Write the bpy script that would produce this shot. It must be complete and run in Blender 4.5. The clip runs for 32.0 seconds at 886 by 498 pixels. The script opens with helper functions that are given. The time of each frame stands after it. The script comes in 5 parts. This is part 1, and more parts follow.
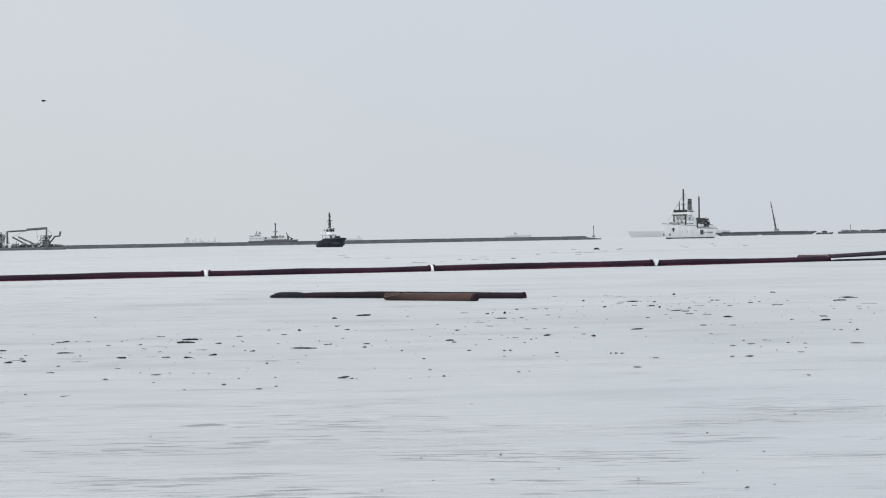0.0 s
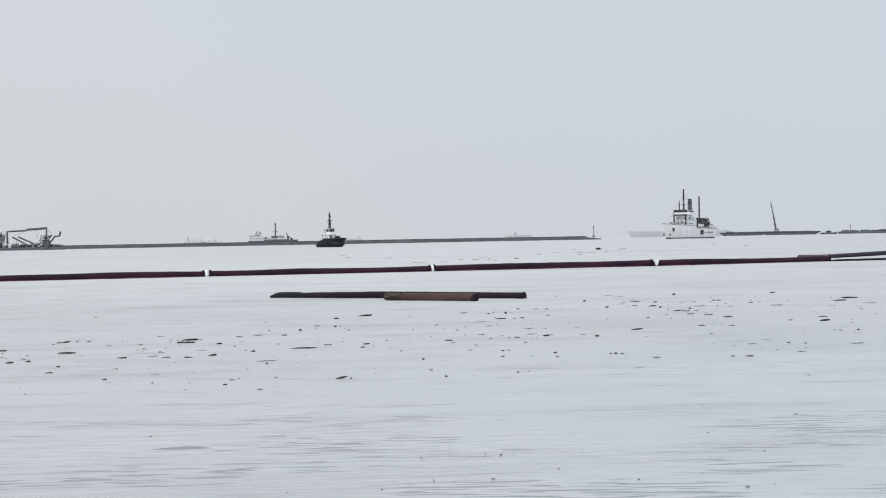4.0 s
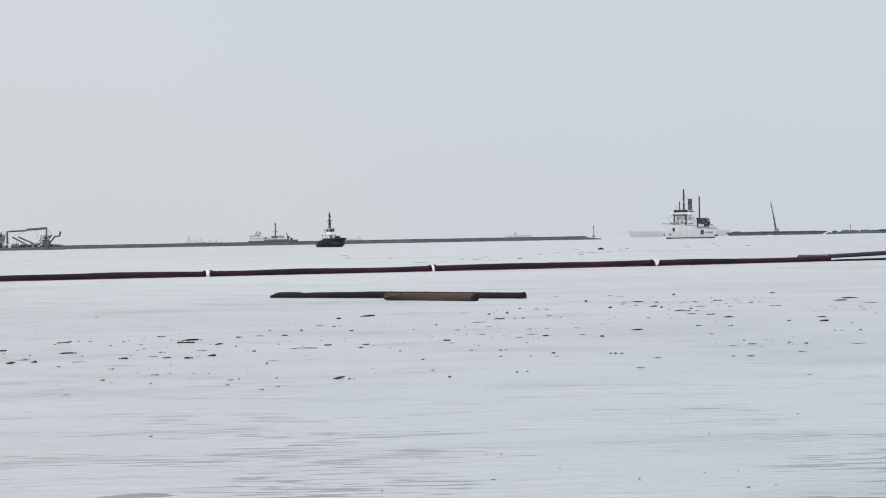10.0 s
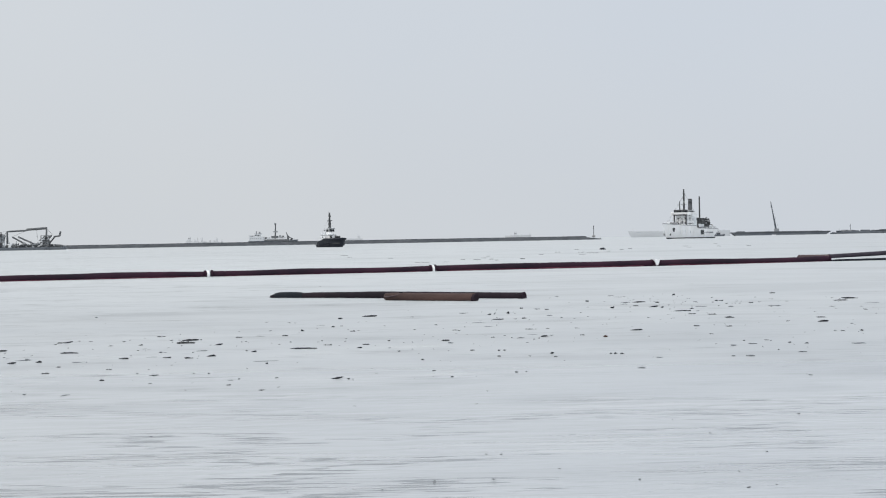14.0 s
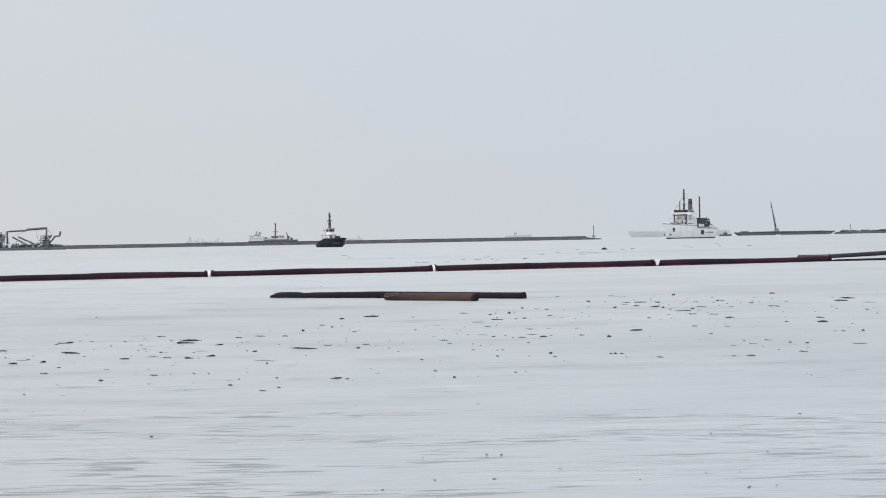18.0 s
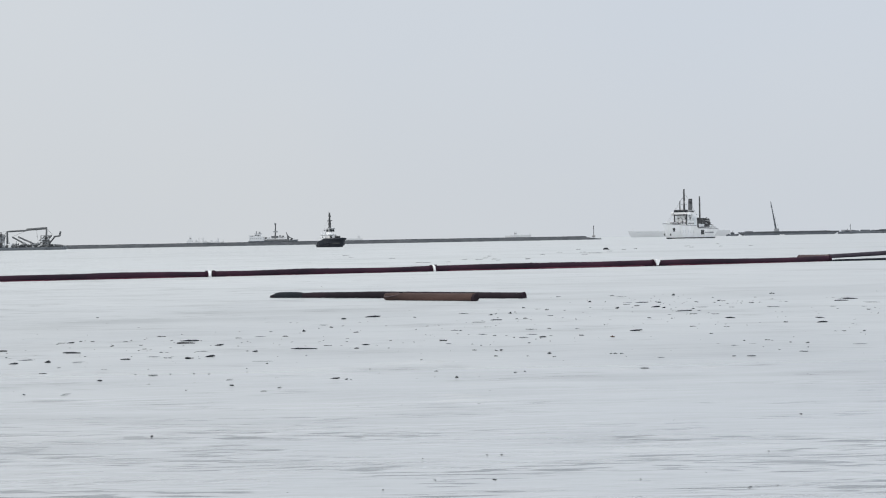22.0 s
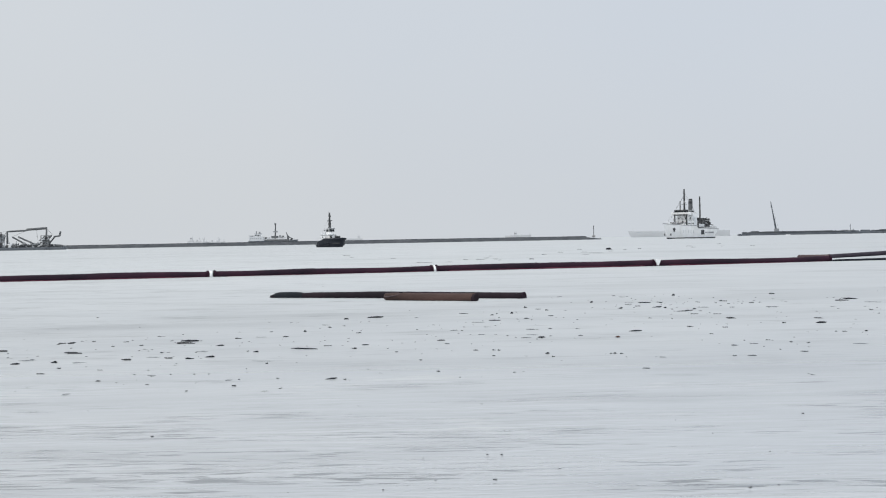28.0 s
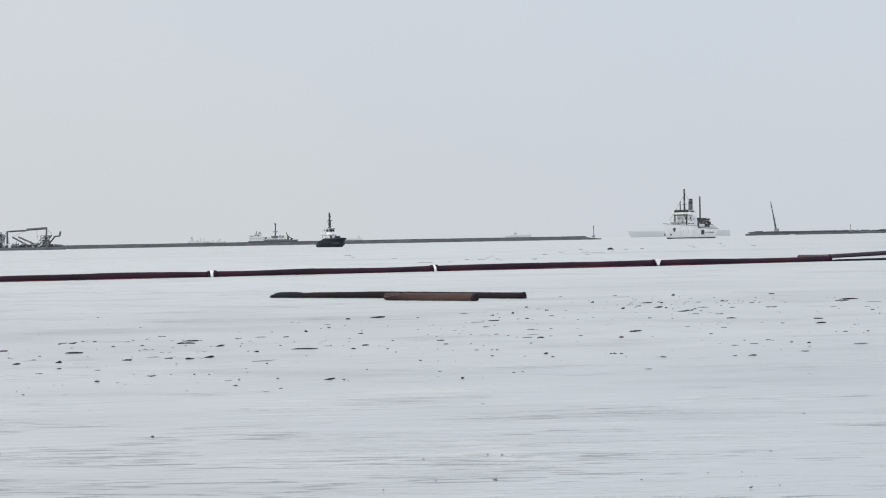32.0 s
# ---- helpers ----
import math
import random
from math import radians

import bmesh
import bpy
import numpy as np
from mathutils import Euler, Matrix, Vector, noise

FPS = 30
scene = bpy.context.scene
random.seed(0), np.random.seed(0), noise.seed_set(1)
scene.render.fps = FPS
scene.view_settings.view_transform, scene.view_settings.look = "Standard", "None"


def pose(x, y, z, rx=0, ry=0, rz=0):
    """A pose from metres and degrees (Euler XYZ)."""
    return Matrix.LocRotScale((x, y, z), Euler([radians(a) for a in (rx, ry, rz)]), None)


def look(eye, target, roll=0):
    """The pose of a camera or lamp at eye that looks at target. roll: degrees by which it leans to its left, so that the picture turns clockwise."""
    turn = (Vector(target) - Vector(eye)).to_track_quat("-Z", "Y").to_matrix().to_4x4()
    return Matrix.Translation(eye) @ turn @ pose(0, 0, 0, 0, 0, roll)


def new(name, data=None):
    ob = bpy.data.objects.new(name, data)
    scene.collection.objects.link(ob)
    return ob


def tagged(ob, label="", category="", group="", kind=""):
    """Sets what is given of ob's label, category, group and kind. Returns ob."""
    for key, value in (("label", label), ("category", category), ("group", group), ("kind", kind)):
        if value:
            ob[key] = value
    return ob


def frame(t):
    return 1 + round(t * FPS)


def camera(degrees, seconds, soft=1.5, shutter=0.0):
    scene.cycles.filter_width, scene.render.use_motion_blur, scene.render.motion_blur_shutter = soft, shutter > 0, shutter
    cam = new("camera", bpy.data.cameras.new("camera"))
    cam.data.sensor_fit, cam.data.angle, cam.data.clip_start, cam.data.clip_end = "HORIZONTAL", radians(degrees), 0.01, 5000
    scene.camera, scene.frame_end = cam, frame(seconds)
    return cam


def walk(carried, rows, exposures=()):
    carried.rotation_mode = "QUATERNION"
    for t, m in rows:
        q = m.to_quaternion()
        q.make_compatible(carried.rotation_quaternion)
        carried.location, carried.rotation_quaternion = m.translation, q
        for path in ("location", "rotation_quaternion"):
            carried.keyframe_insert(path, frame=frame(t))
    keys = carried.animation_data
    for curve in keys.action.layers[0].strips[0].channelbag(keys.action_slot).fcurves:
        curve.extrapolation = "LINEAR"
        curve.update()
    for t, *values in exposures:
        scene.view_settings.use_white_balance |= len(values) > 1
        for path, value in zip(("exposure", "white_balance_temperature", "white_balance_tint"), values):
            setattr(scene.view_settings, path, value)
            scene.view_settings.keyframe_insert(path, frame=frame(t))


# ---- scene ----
# The camera stands on the shore, 1.8 m over the water, and looks out to sea through a long lens.
cam = camera(30.0, 32.0, soft=1.1)
EYE = look((0, 0, 1.8), (0, 100, 1.2122), -1.031)
walk(cam, [(0.0, EYE), (32.0, EYE)], [(0.0, 0.0), (32.0, 0.0)])

# ---- light: an overcast sky, brighter overhead and towards the veiled sun, with a weak wide sun behind the camera ----
world = bpy.data.worlds.new("overcast_sky")
scene.world = world
world.use_nodes = True
wn, wl = world.node_tree.nodes, world.node_tree.links


def sky_ramp(source, stops):
    """A smooth run of greys over a number."""
    ramp = wn.new("ShaderNodeValToRGB")
    ramp.color_ramp.interpolation = "EASE"
    while len(ramp.color_ramp.elements) < len(stops):
        ramp.color_ramp.elements.new(0.5)
    for element, (at, colour) in zip(ramp.color_ramp.elements, stops):
        element.position, element.color = at, (*colour, 1)
    wl.new(source, ramp.inputs[0])
    return ramp.outputs[0]


def sky_mix(blend, factor, a, b):
    mix = wn.new("ShaderNodeMix")
    mix.data_type, mix.blend_type = "RGBA", blend
    mix.inputs[0].default_value = factor
    wl.new(a, mix.inputs[6])
    wl.new(b, mix.inputs[7])
    return mix.outputs[2]


sky = wn.new("ShaderNodeTexSky")
sky.sky_type, sky.sun_disc = "NISHITA", False
sky.sun_elevation, sky.sun_rotation = radians(40), radians(250)
sky.dust_density, sky.air_density = 6.0, 1.0
way, sides, aside = wn.new("ShaderNodeTexCoord"), wn.new("ShaderNodeSeparateXYZ"), wn.new("ShaderNodeMath")
wl.new(way.outputs["Generated"], sides.inputs[0])
aside.operation = "MULTIPLY_ADD"
aside.inputs[1].default_value, aside.inputs[2].default_value = 0.5, 0.5
wl.new(sides.outputs[0], aside.inputs[0])
# by height: greyer in the haze over the water, bluer above it, more than twice as bright overhead
height_run = sky_ramp(sides.outputs[2], [(0.0, (6.4, 6.78, 7.2)), (0.15, (6.42, 6.9, 7.5)), (0.5, (10.2, 10.7, 11.3)), (1.0, (15.5, 16.1, 16.8))])
# by side: warmer and lighter towards the sun
side_run = sky_ramp(aside.outputs[0], [(0.34, (1.022, 1.010, 0.990)), (0.66, (0.980, 0.990, 1.008))])
# very soft thick and thin patches
veil = wn.new("ShaderNodeTexNoise")
veil.inputs["Scale"].default_value, veil.inputs["Detail"].default_value = 3.5, 3
veil_run = sky_ramp(veil.outputs[0], [(0.3, (0.985, 0.99, 1.0)), (0.7, (1.01, 1.005, 1.0))])
cloud = sky_mix("MULTIPLY", 1.0, sky_mix("MULTIPLY", 1.0, height_run, side_run), veil_run)
wl.new(sky_mix("MIX", 0.95, sky.outputs[0], cloud), wn["Background"].inputs[0])
wn["Background"].inputs[1].default_value = 0.1

sun = new("sun", bpy.data.lights.new("sun", "SUN"))
sun.data.energy, sun.data.angle, sun.data.color = 1.0, radians(35), (1.0, 0.96, 0.9)
sun.matrix_basis = look((-70, -85, 140), (0, 0, 0))


# ---- materials ----
def material(name, base, second, rough=0.6, metal=0.0, coarse=1.0, fine=12.0, bump=0.3, dist=0.02, stretch=(1, 1, 1), spec=0.3):
    """Two colours mixed by coarse and fine noise, at sizes in metres, with a fine relief."""
    m = bpy.data.materials.new(name)
    m.use_nodes = True
    n, l = m.node_tree.nodes, m.node_tree.links
    b = n["Principled BSDF"]
    co, mp = n.new("ShaderNodeTexCoord"), n.new("ShaderNodeMapping")
    mp.inputs["Scale"].default_value = stretch
    l.new(co.outputs["Object"], mp.inputs[0])
    a, f = n.new("ShaderNodeTexNoise"), n.new("ShaderNodeTexNoise")
    a.inputs["Scale"].default_value, a.inputs["Detail"].default_value = coarse, 3
    f.inputs["Scale"].default_value, f.inputs["Detail"].default_value = fine, 4
    l.new(mp.outputs[0], a.inputs[0])
    l.new(mp.outputs[0], f.inputs[0])
    mul = n.new("ShaderNodeMath")
    mul.operation = "MULTIPLY_ADD"
    mul.inputs[1].default_value = 0.4
    l.new(f.outputs[0], mul.inputs[0])
    l.new(a.outputs[0], mul.inputs[2])
    ramp = n.new("ShaderNodeValToRGB")
    ramp.color_ramp.elements[0].position, ramp.color_ramp.elements[1].position = 0.5, 0.9
    ramp.color_ramp.elements[0].color, ramp.color_ramp.elements[1].color = (*base, 1), (*second, 1)
    l.new(mul.outputs[0], ramp.inputs[0])
    l.new(ramp.outputs[0], b.inputs["Base Color"])
    bp = n.new("ShaderNodeBump")
    bp.inputs["Strength"].default_value, bp.inputs["Distance"].default_value = bump, dist
    l.new(f.outputs[0], bp.inputs["Height"])
    l.new(bp.outputs[0], b.inputs["Normal"])
    b.inputs["Roughness"].default_value, b.inputs["Metallic"].default_value, b.inputs["Specular IOR Level"].default_value = rough, metal, spec
    return m


def water_material():
    """Silty harbour water: a murky body under a mirror of fine ripples, in patches of calm and breeze."""
    m = bpy.data.materials.new("silty_water")
    m.use_nodes = True
    n, l = m.node_tree.nodes, m.node_tree.links
    b = n["Principled BSDF"]
    co = n.new("ShaderNodeTexCoord")

    def noise_at(scale, size, detail, turn=2.0, wander=0.0):
        mp, t = n.new("ShaderNodeMapping"), n.new("ShaderNodeTexNoise")
        mp.inputs["Scale"].default_value = scale
        mp.inputs["Rotation"].default_value = (0, 0, radians(turn))
        t.inputs["Scale"].default_value, t.inputs["Detail"].default_value = size, detail
        t.inputs["Distortion"].default_value = wander
        l.new(co.outputs["Object"], mp.inputs[0])
        l.new(mp.outputs[0], t.inputs[0])
        return t.outputs[0]

    def maths(op, a, c):
        k = n.new("ShaderNodeMath")
        k.operation = op
        for i, v in enumerate((a, c)):
            if isinstance(v, (int, float)):
                k.inputs[i].default_value = v
            else:
                l.new(v, k.inputs[i])
        return k.outputs[0]

    def between(v, low, high):
        return maths("MINIMUM", maths("MAXIMUM", v, low), high)

    # catspaws: a few metres across near the shore, tens of metres across farther out
    paw = noise_at((0.5, 1.0, 1.0), 0.55, 3, -3.0)
    field = noise_at((0.55, 0.35, 1.0), 0.09, 3, 4.0)
    wind = between(maths("ADD", maths("MULTIPLY", maths("SUBTRACT", paw, 0.5), 4.5), maths("ADD", maths("MULTIPLY", maths("SUBTRACT", field, 0.5), 3.0), 0.75)), 0.12, 2.0)
    ripple = noise_at((0.5, 1.0, 1.0), 9.0, 2, 3.0)
    wavelet = noise_at((0.3, 1.0, 1.0), 3.2, 2, -2.0)
    # bump height fades with distance, tuned to the camera's view
    place, apart = n.new("ShaderNodeNewGeometry"), n.new("ShaderNodeSeparateXYZ")
    l.new(place.outputs["Position"], apart.inputs[0])
    bump_fade = between(maths("SUBTRACT", 1.3, maths("MULTIPLY", apart.outputs[1], 0.03)), 0.1, 1.0)
    height = maths("MULTIPLY", maths("MULTIPLY", maths("ADD", maths("MULTIPLY", ripple, RIPPLE), maths("MULTIPLY", wavelet, WAVELET)), wind), bump_fade)
    bp = n.new("ShaderNodeBump")
    bp.inputs["Strength"].default_value, bp.inputs["Distance"].default_value = 1.0, 1.0
    l.new(height, bp.inputs["Height"])
    l.new(bp.outputs[0], b.inputs["Normal"])
    # silt in clouds; thin dark streaks paint the waves' shaded faces into the colour
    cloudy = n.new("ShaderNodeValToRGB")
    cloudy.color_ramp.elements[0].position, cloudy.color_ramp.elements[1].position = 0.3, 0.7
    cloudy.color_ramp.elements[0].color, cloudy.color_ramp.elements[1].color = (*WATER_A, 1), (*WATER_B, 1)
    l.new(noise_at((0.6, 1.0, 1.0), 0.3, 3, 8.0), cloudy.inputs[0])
    # finest ones fitted to the view's near edge, in packets, more to the left
    near_gate = between(maths("SUBTRACT", 3.8, maths("MULTIPLY", apart.outputs[1], 0.2)), 0.1, 1.4)
    near_gate = maths("MULTIPLY", near_gate, between(maths("MULTIPLY", maths("SUBTRACT", apart.outputs[1], 7.5), 0.3), 0.12, 1.0))
    left_lean = maths("MULTIPLY", apart.outputs[0], 0.006)
    packet = between(maths("MULTIPLY", maths("SUBTRACT", maths("SUBTRACT", noise_at((0.45, 1.0, 1.0), 0.85, 2, -4.0), 0.49), left_lean), 9.0), 0.05, 1.6)
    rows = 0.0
    for size, thin, fine, low, gain, gates in ((12.0, 0.15, 1.5, 0.53, 18.0, (near_gate, packet)), (3.0, 0.28, 1.2, 0.54, 1.8, (packet,)), (0.5, 0.4, 2.5, 0.54, 1.5, ()), (0.13, 0.5, 2.5, 0.54, 1.2, ()), (0.04, 0.6, 2.5, 0.53, 1.2, ())):
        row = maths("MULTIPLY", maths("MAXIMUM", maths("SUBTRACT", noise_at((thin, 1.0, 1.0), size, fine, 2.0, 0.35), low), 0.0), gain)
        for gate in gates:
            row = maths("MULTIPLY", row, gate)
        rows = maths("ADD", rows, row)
    # extra brightness painted into the colour, by distance and bearing from the camera
    far_bright = n.new("ShaderNodeMix")
    far_bright.data_type = "RGBA"
    far_bright.inputs[7].default_value = (*FAR_BRIGHT, 1)
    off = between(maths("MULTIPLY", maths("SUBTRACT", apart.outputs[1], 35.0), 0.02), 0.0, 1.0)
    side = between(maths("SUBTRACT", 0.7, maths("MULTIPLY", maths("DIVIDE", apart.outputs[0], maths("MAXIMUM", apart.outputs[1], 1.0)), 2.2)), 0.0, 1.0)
    l.new(maths("MULTIPLY", off, side), far_bright.inputs[0])
    l.new(cloudy.outputs[0], far_bright.inputs[6])
    # mixes the painted shade of the wave faces over the water colour
    wave_shade = n.new("ShaderNodeMix")
    wave_shade.data_type = "RGBA"
    wave_shade.inputs[7].default_value = (*WAVE_SHADE, 1)
    l.new(between(rows, 0.0, 0.95), wave_shade.inputs[0])
    l.new(far_bright.outputs[2], wave_shade.inputs[6])
    l.new(wave_shade.outputs[2], b.inputs["Base Color"])
    # IOR raised above plain water's to make the mirror stronger
    b.inputs["IOR"].default_value = 1.5
    # roughness grows with distance, standing in for ripples that blur the mirror
    l.new(between(maths("ADD", maths("MULTIPLY", apart.outputs[1], 0.011), 0.02), 0.16, 0.45), b.inputs["Roughness"])
    return m


RIPPLE, WAVELET = 0.006, 0.022
WATER_A, WATER_B = (0.34, 0.358, 0.37), (0.385, 0.402, 0.41)
FAR_BRIGHT = (0.445, 0.465, 0.47)
WAVE_SHADE = (0.11, 0.122, 0.128)
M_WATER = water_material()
M_PIPE = material("black_rubber_pipe", (0.011, 0.008, 0.014), (0.036, 0.013, 0.025), 0.75, 0, 0.5, 9, 0.4, 0.02, (1, 2, 2), 0.12)
M_TAR = material("weedy_black_pipe", (0.008, 0.010, 0.014), (0.017, 0.021, 0.026), 0.75, 0, 0.9, 14, 0.5, 0.02, (1, 1, 1), 0.12)
M_OLD = material("old_black_pipe", (0.010, 0.009, 0.012), (0.024, 0.0155, 0.021), 0.75, 0, 0.9, 14, 0.5, 0.02, (1, 1, 1), 0.12)
M_RED = material("red_oxide_band", (0.045, 0.010, 0.021), (0.08, 0.020, 0.034), 0.75, 0, 0.8, 12, 0.4, 0.015, (1, 1, 1), 0.12)
M_BROWN = material("rusty_brown_pipe", (0.034, 0.020, 0.018), (0.080, 0.046, 0.039), 0.8, 0, 1.2, 16, 0.5, 0.015, (0.5, 2, 2))
# the far ships' distance haze is mixed into this white
M_HAZE = material("haze_white_paint", (0.55, 0.565, 0.58), (0.51, 0.525, 0.54), 0.7, 0, 0.05, 0.6, 0.05, 0.02)
M_FADED = material("faded_grey_rubber", (0.021, 0.016, 0.025), (0.041, 0.031, 0.044), 0.75, 0, 0.7, 10, 0.4, 0.02, (1, 2, 2), 0.12)
M_STUB = material("mud_grey_pipe", (0.055, 0.038, 0.041), (0.13, 0.092, 0.092), 0.8, 0, 1.2, 14, 0.5, 0.015)
M_COLLAR = material("white_float_plastic", (0.86, 0.87, 0.88), (0.76, 0.77, 0.77), 0.45, 0, 3, 30, 0.2, 0.01)
M_WHITE = material("white_ship_paint", (0.88, 0.89, 0.90), (0.76, 0.76, 0.75), 0.5, 0, 0.25, 2.5, 0.1, 0.02, (1, 1, 0.4))
M_OFF = material("weathered_white_paint", (0.72, 0.74, 0.76), (0.58, 0.60, 0.61), 0.6, 0, 0.2, 2, 0.1, 0.02)
# pale grey with the haze over distant vessels painted into it
M_PALE = material("hazed_pale_grey", (0.58, 0.60, 0.62), (0.53, 0.55, 0.57), 0.7, 0, 0.05, 0.6, 0.1, 0.02)
M_GREY = material("grey_deck_steel", (0.22, 0.235, 0.25), (0.30, 0.31, 0.32), 0.65, 0, 0.3, 3, 0.2, 0.03)
M_BARGE = material("dull_grey_barge_steel", (0.085, 0.098, 0.115), (0.125, 0.138, 0.152), 0.75, 0, 0.1, 1.2, 0.2, 0.04)
M_DARK = material("dark_machinery", (0.035, 0.038, 0.043), (0.075, 0.078, 0.08), 0.6, 0, 0.5, 5, 0.3, 0.03)
M_BLACK = material("black_hull_paint", (0.014, 0.018, 0.026), (0.030, 0.034, 0.043), 0.6, 0, 0.4, 4, 0.2, 0.02, (1, 1, 1), 0.15)
# dark steel lightened, so that its colour carries the haze of distance
M_HAZED_STEEL = material("hazed_dark_grey_steel", (0.075, 0.082, 0.09), (0.14, 0.145, 0.15), 0.75, 0, 0.4, 3, 0.3, 0.03)
M_GLASS = material("dark_window_glass", (0.02, 0.024, 0.028), (0.035, 0.04, 0.045), 0.12, 0, 1, 4, 0.0, 0.01)
M_ROCK = material("breakwater_stone", (0.042, 0.048, 0.056), (0.076, 0.083, 0.090), 0.9, 0, 0.2, 1.3, 0.8, 0.3)
M_CONC = material("grey_concrete", (0.20, 0.21, 0.215), (0.29, 0.29, 0.285), 0.85, 0, 0.15, 2, 0.4, 0.05)
M_WOOD = material("waterlogged_wood", (0.009, 0.011, 0.014), (0.028, 0.031, 0.036), 0.7, 0, 3, 30, 0.5, 0.006, (1, 4, 4), 0.2)
M_WEED = material("dark_floating_weed", (0.016, 0.018, 0.020), (0.045, 0.047, 0.048), 0.65, 0, 6, 40, 0.5, 0.006)
M_REED = material("wet_reed_straw", (0.14, 0.152, 0.165), (0.21, 0.224, 0.238), 0.6, 0, 6, 40, 0.4, 0.004)
M_CORK = material("rust_brown_foam", (0.045, 0.022, 0.017), (0.085, 0.044, 0.034), 0.8, 0, 9, 60, 0.5, 0.004)
M_DRIFT = material("bleached_weed", (0.15, 0.165, 0.17), (0.26, 0.275, 0.28), 0.7, 0, 2, 20, 0.4, 0.01)
M_LEAF = material("sodden_grey_leaf", (0.068, 0.075, 0.083), (0.13, 0.139, 0.148), 0.7, 0, 8, 50, 0.4, 0.004)
M_FEATHER = material("dark_grey_feathers", (0.03, 0.03, 0.034), (0.07, 0.07, 0.07), 0.7, 0, 12, 60, 0.3, 0.004)


# ---- mesh helpers ----
def part(name, bm, mat, parent=None, label="", smooth=False):
    """Links a bmesh as one mesh object, under a thing or under a part."""
    me = bpy.data.meshes.new(name)
    bm.normal_update()
    bm.to_mesh(me)
    bm.free()
    me.materials.append(mat)
    if smooth:
        me.shade_smooth()
    ob = new(name, me)
    if parent:
        ob.parent = parent
    return tagged(ob, label) if label else ob


def thing(name, m, label, category, group="", kind=""):
    ob = new(name)
    ob.empty_display_size = 0.1
    ob.matrix_basis = m
    return tagged(ob, label, category, group, kind)


def box(x0, x1, y0, y1, z0, z1, bevel=0.0, bm=None):
    bm = bm or bmesh.new()
    m = Matrix.Translation(((x0 + x1) / 2, (y0 + y1) / 2, (z0 + z1) / 2)) @ Matrix.Diagonal((x1 - x0, y1 - y0, z1 - z0, 1))
    made = bmesh.ops.create_cube(bm, size=1, matrix=m)
    if bevel:
        edges = {e for v in made["verts"] for e in v.link_edges}
        bmesh.ops.bevel(bm, geom=list(edges), offset=bevel, segments=2, affect="EDGES", profile=0.5)
    return bm


def rod(p, q, r, r2=None, n=10, bm=None):
    bm = bm or bmesh.new()
    p, q = Vector(p), Vector(q)
    turn = (q - p).to_track_quat("Z", "Y").to_matrix().to_4x4()
    m = Matrix.Translation((p + q) / 2) @ turn
    bmesh.ops.create_cone(bm, cap_ends=True, segments=n, radius1=r, radius2=r if r2 is None else r2, depth=(q - p).length, matrix=m)
    return bm


def tube(points, radii, n=14, bm=None, squash=1.0):
    """A closed tube along points, with a radius at each."""
    bm = bm or bmesh.new()
    rings = []
    for i, p in enumerate(points):
        a, c = Vector(points[max(i - 1, 0)]), Vector(points[min(i + 1, len(points) - 1)])
        d = (c - a).normalized()
        side = d.cross(Vector((0, 0, 1))).normalized()
        up = side.cross(d)
        rings.append([bm.verts.new(Vector(p) + radii[i] * (math.cos(t) * side + squash * math.sin(t) * up)) for t in (2 * math.pi * k / n for k in range(n))])
    for a, c in zip(rings, rings[1:]):
        for k in range(n):
            bm.faces.new((a[k], a[(k + 1) % n], c[(k + 1) % n], c[k]))
    bm.faces.new(rings[0][::-1])
    bm.faces.new(rings[-1])
    bmesh.ops.recalc_face_normals(bm, faces=bm.faces)
    return bm


def hull_mesh(length, beam, bow_h, mid_h, stern_h, bow_power=2.2, rake=0.06, stern_w=0.8, draft=0.5, flare=0.72, counter=0.0, step=0.0, sheer=0.35):
    """A ship's hull, bow towards +x, waterline at z = 0, with sheer and a flared bow; step: how far the after deck lies below the rest."""
    bm = bmesh.new()
    rows = []
    for i in range(25):
        u = i / 24
        w = (1 - max(0, (u - 0.55) / 0.45) ** bow_power) * (stern_w + (1 - stern_w) * min(1, u / 0.25))
        top = stern_h + (mid_h - stern_h) * min(1, u / sheer) if u < 0.5 else mid_h + (bow_h - mid_h) * ((u - 0.5) / 0.5) ** 2
        top -= step if u < 0.47 else 0
        row = []
        for s, (k, z) in enumerate(((0.55, -draft), (flare + 0.18, 0.0), (0.95, 0.5 * top), (1.0, top))):
            narrow = 1 - (1 - flare) * max(0, (u - 0.6) / 0.4) ** 1.5 if s < 2 else 1.0
            x = (u - 0.5) * length + rake * length * u ** 6 * (z / max(top, 0.1) - 1) + counter * length * (1 - u) ** 5 * max(0, 1 - z / max(top, 0.1))
            row.append((x, 0.5 * beam * max(w, 0.015) * k * narrow, z))
        rows.append(row)
    grid = [[bm.verts.new((x, s * y, z)) for s, pts in ((-1, row[::-1]), (1, row)) for x, y, z in pts] for row in rows]
    for a, c in zip(grid, grid[1:]):
        for k in range(7):
            bm.faces.new((a[k], a[k + 1], c[k + 1], c[k]))
        bm.faces.new((a[7], a[0], c[0], c[7]))
    bm.faces.new(grid[0])
    bm.faces.new(grid[-1][::-1])
    bmesh.ops.recalc_face_normals(bm, faces=bm.faces)
    return bm


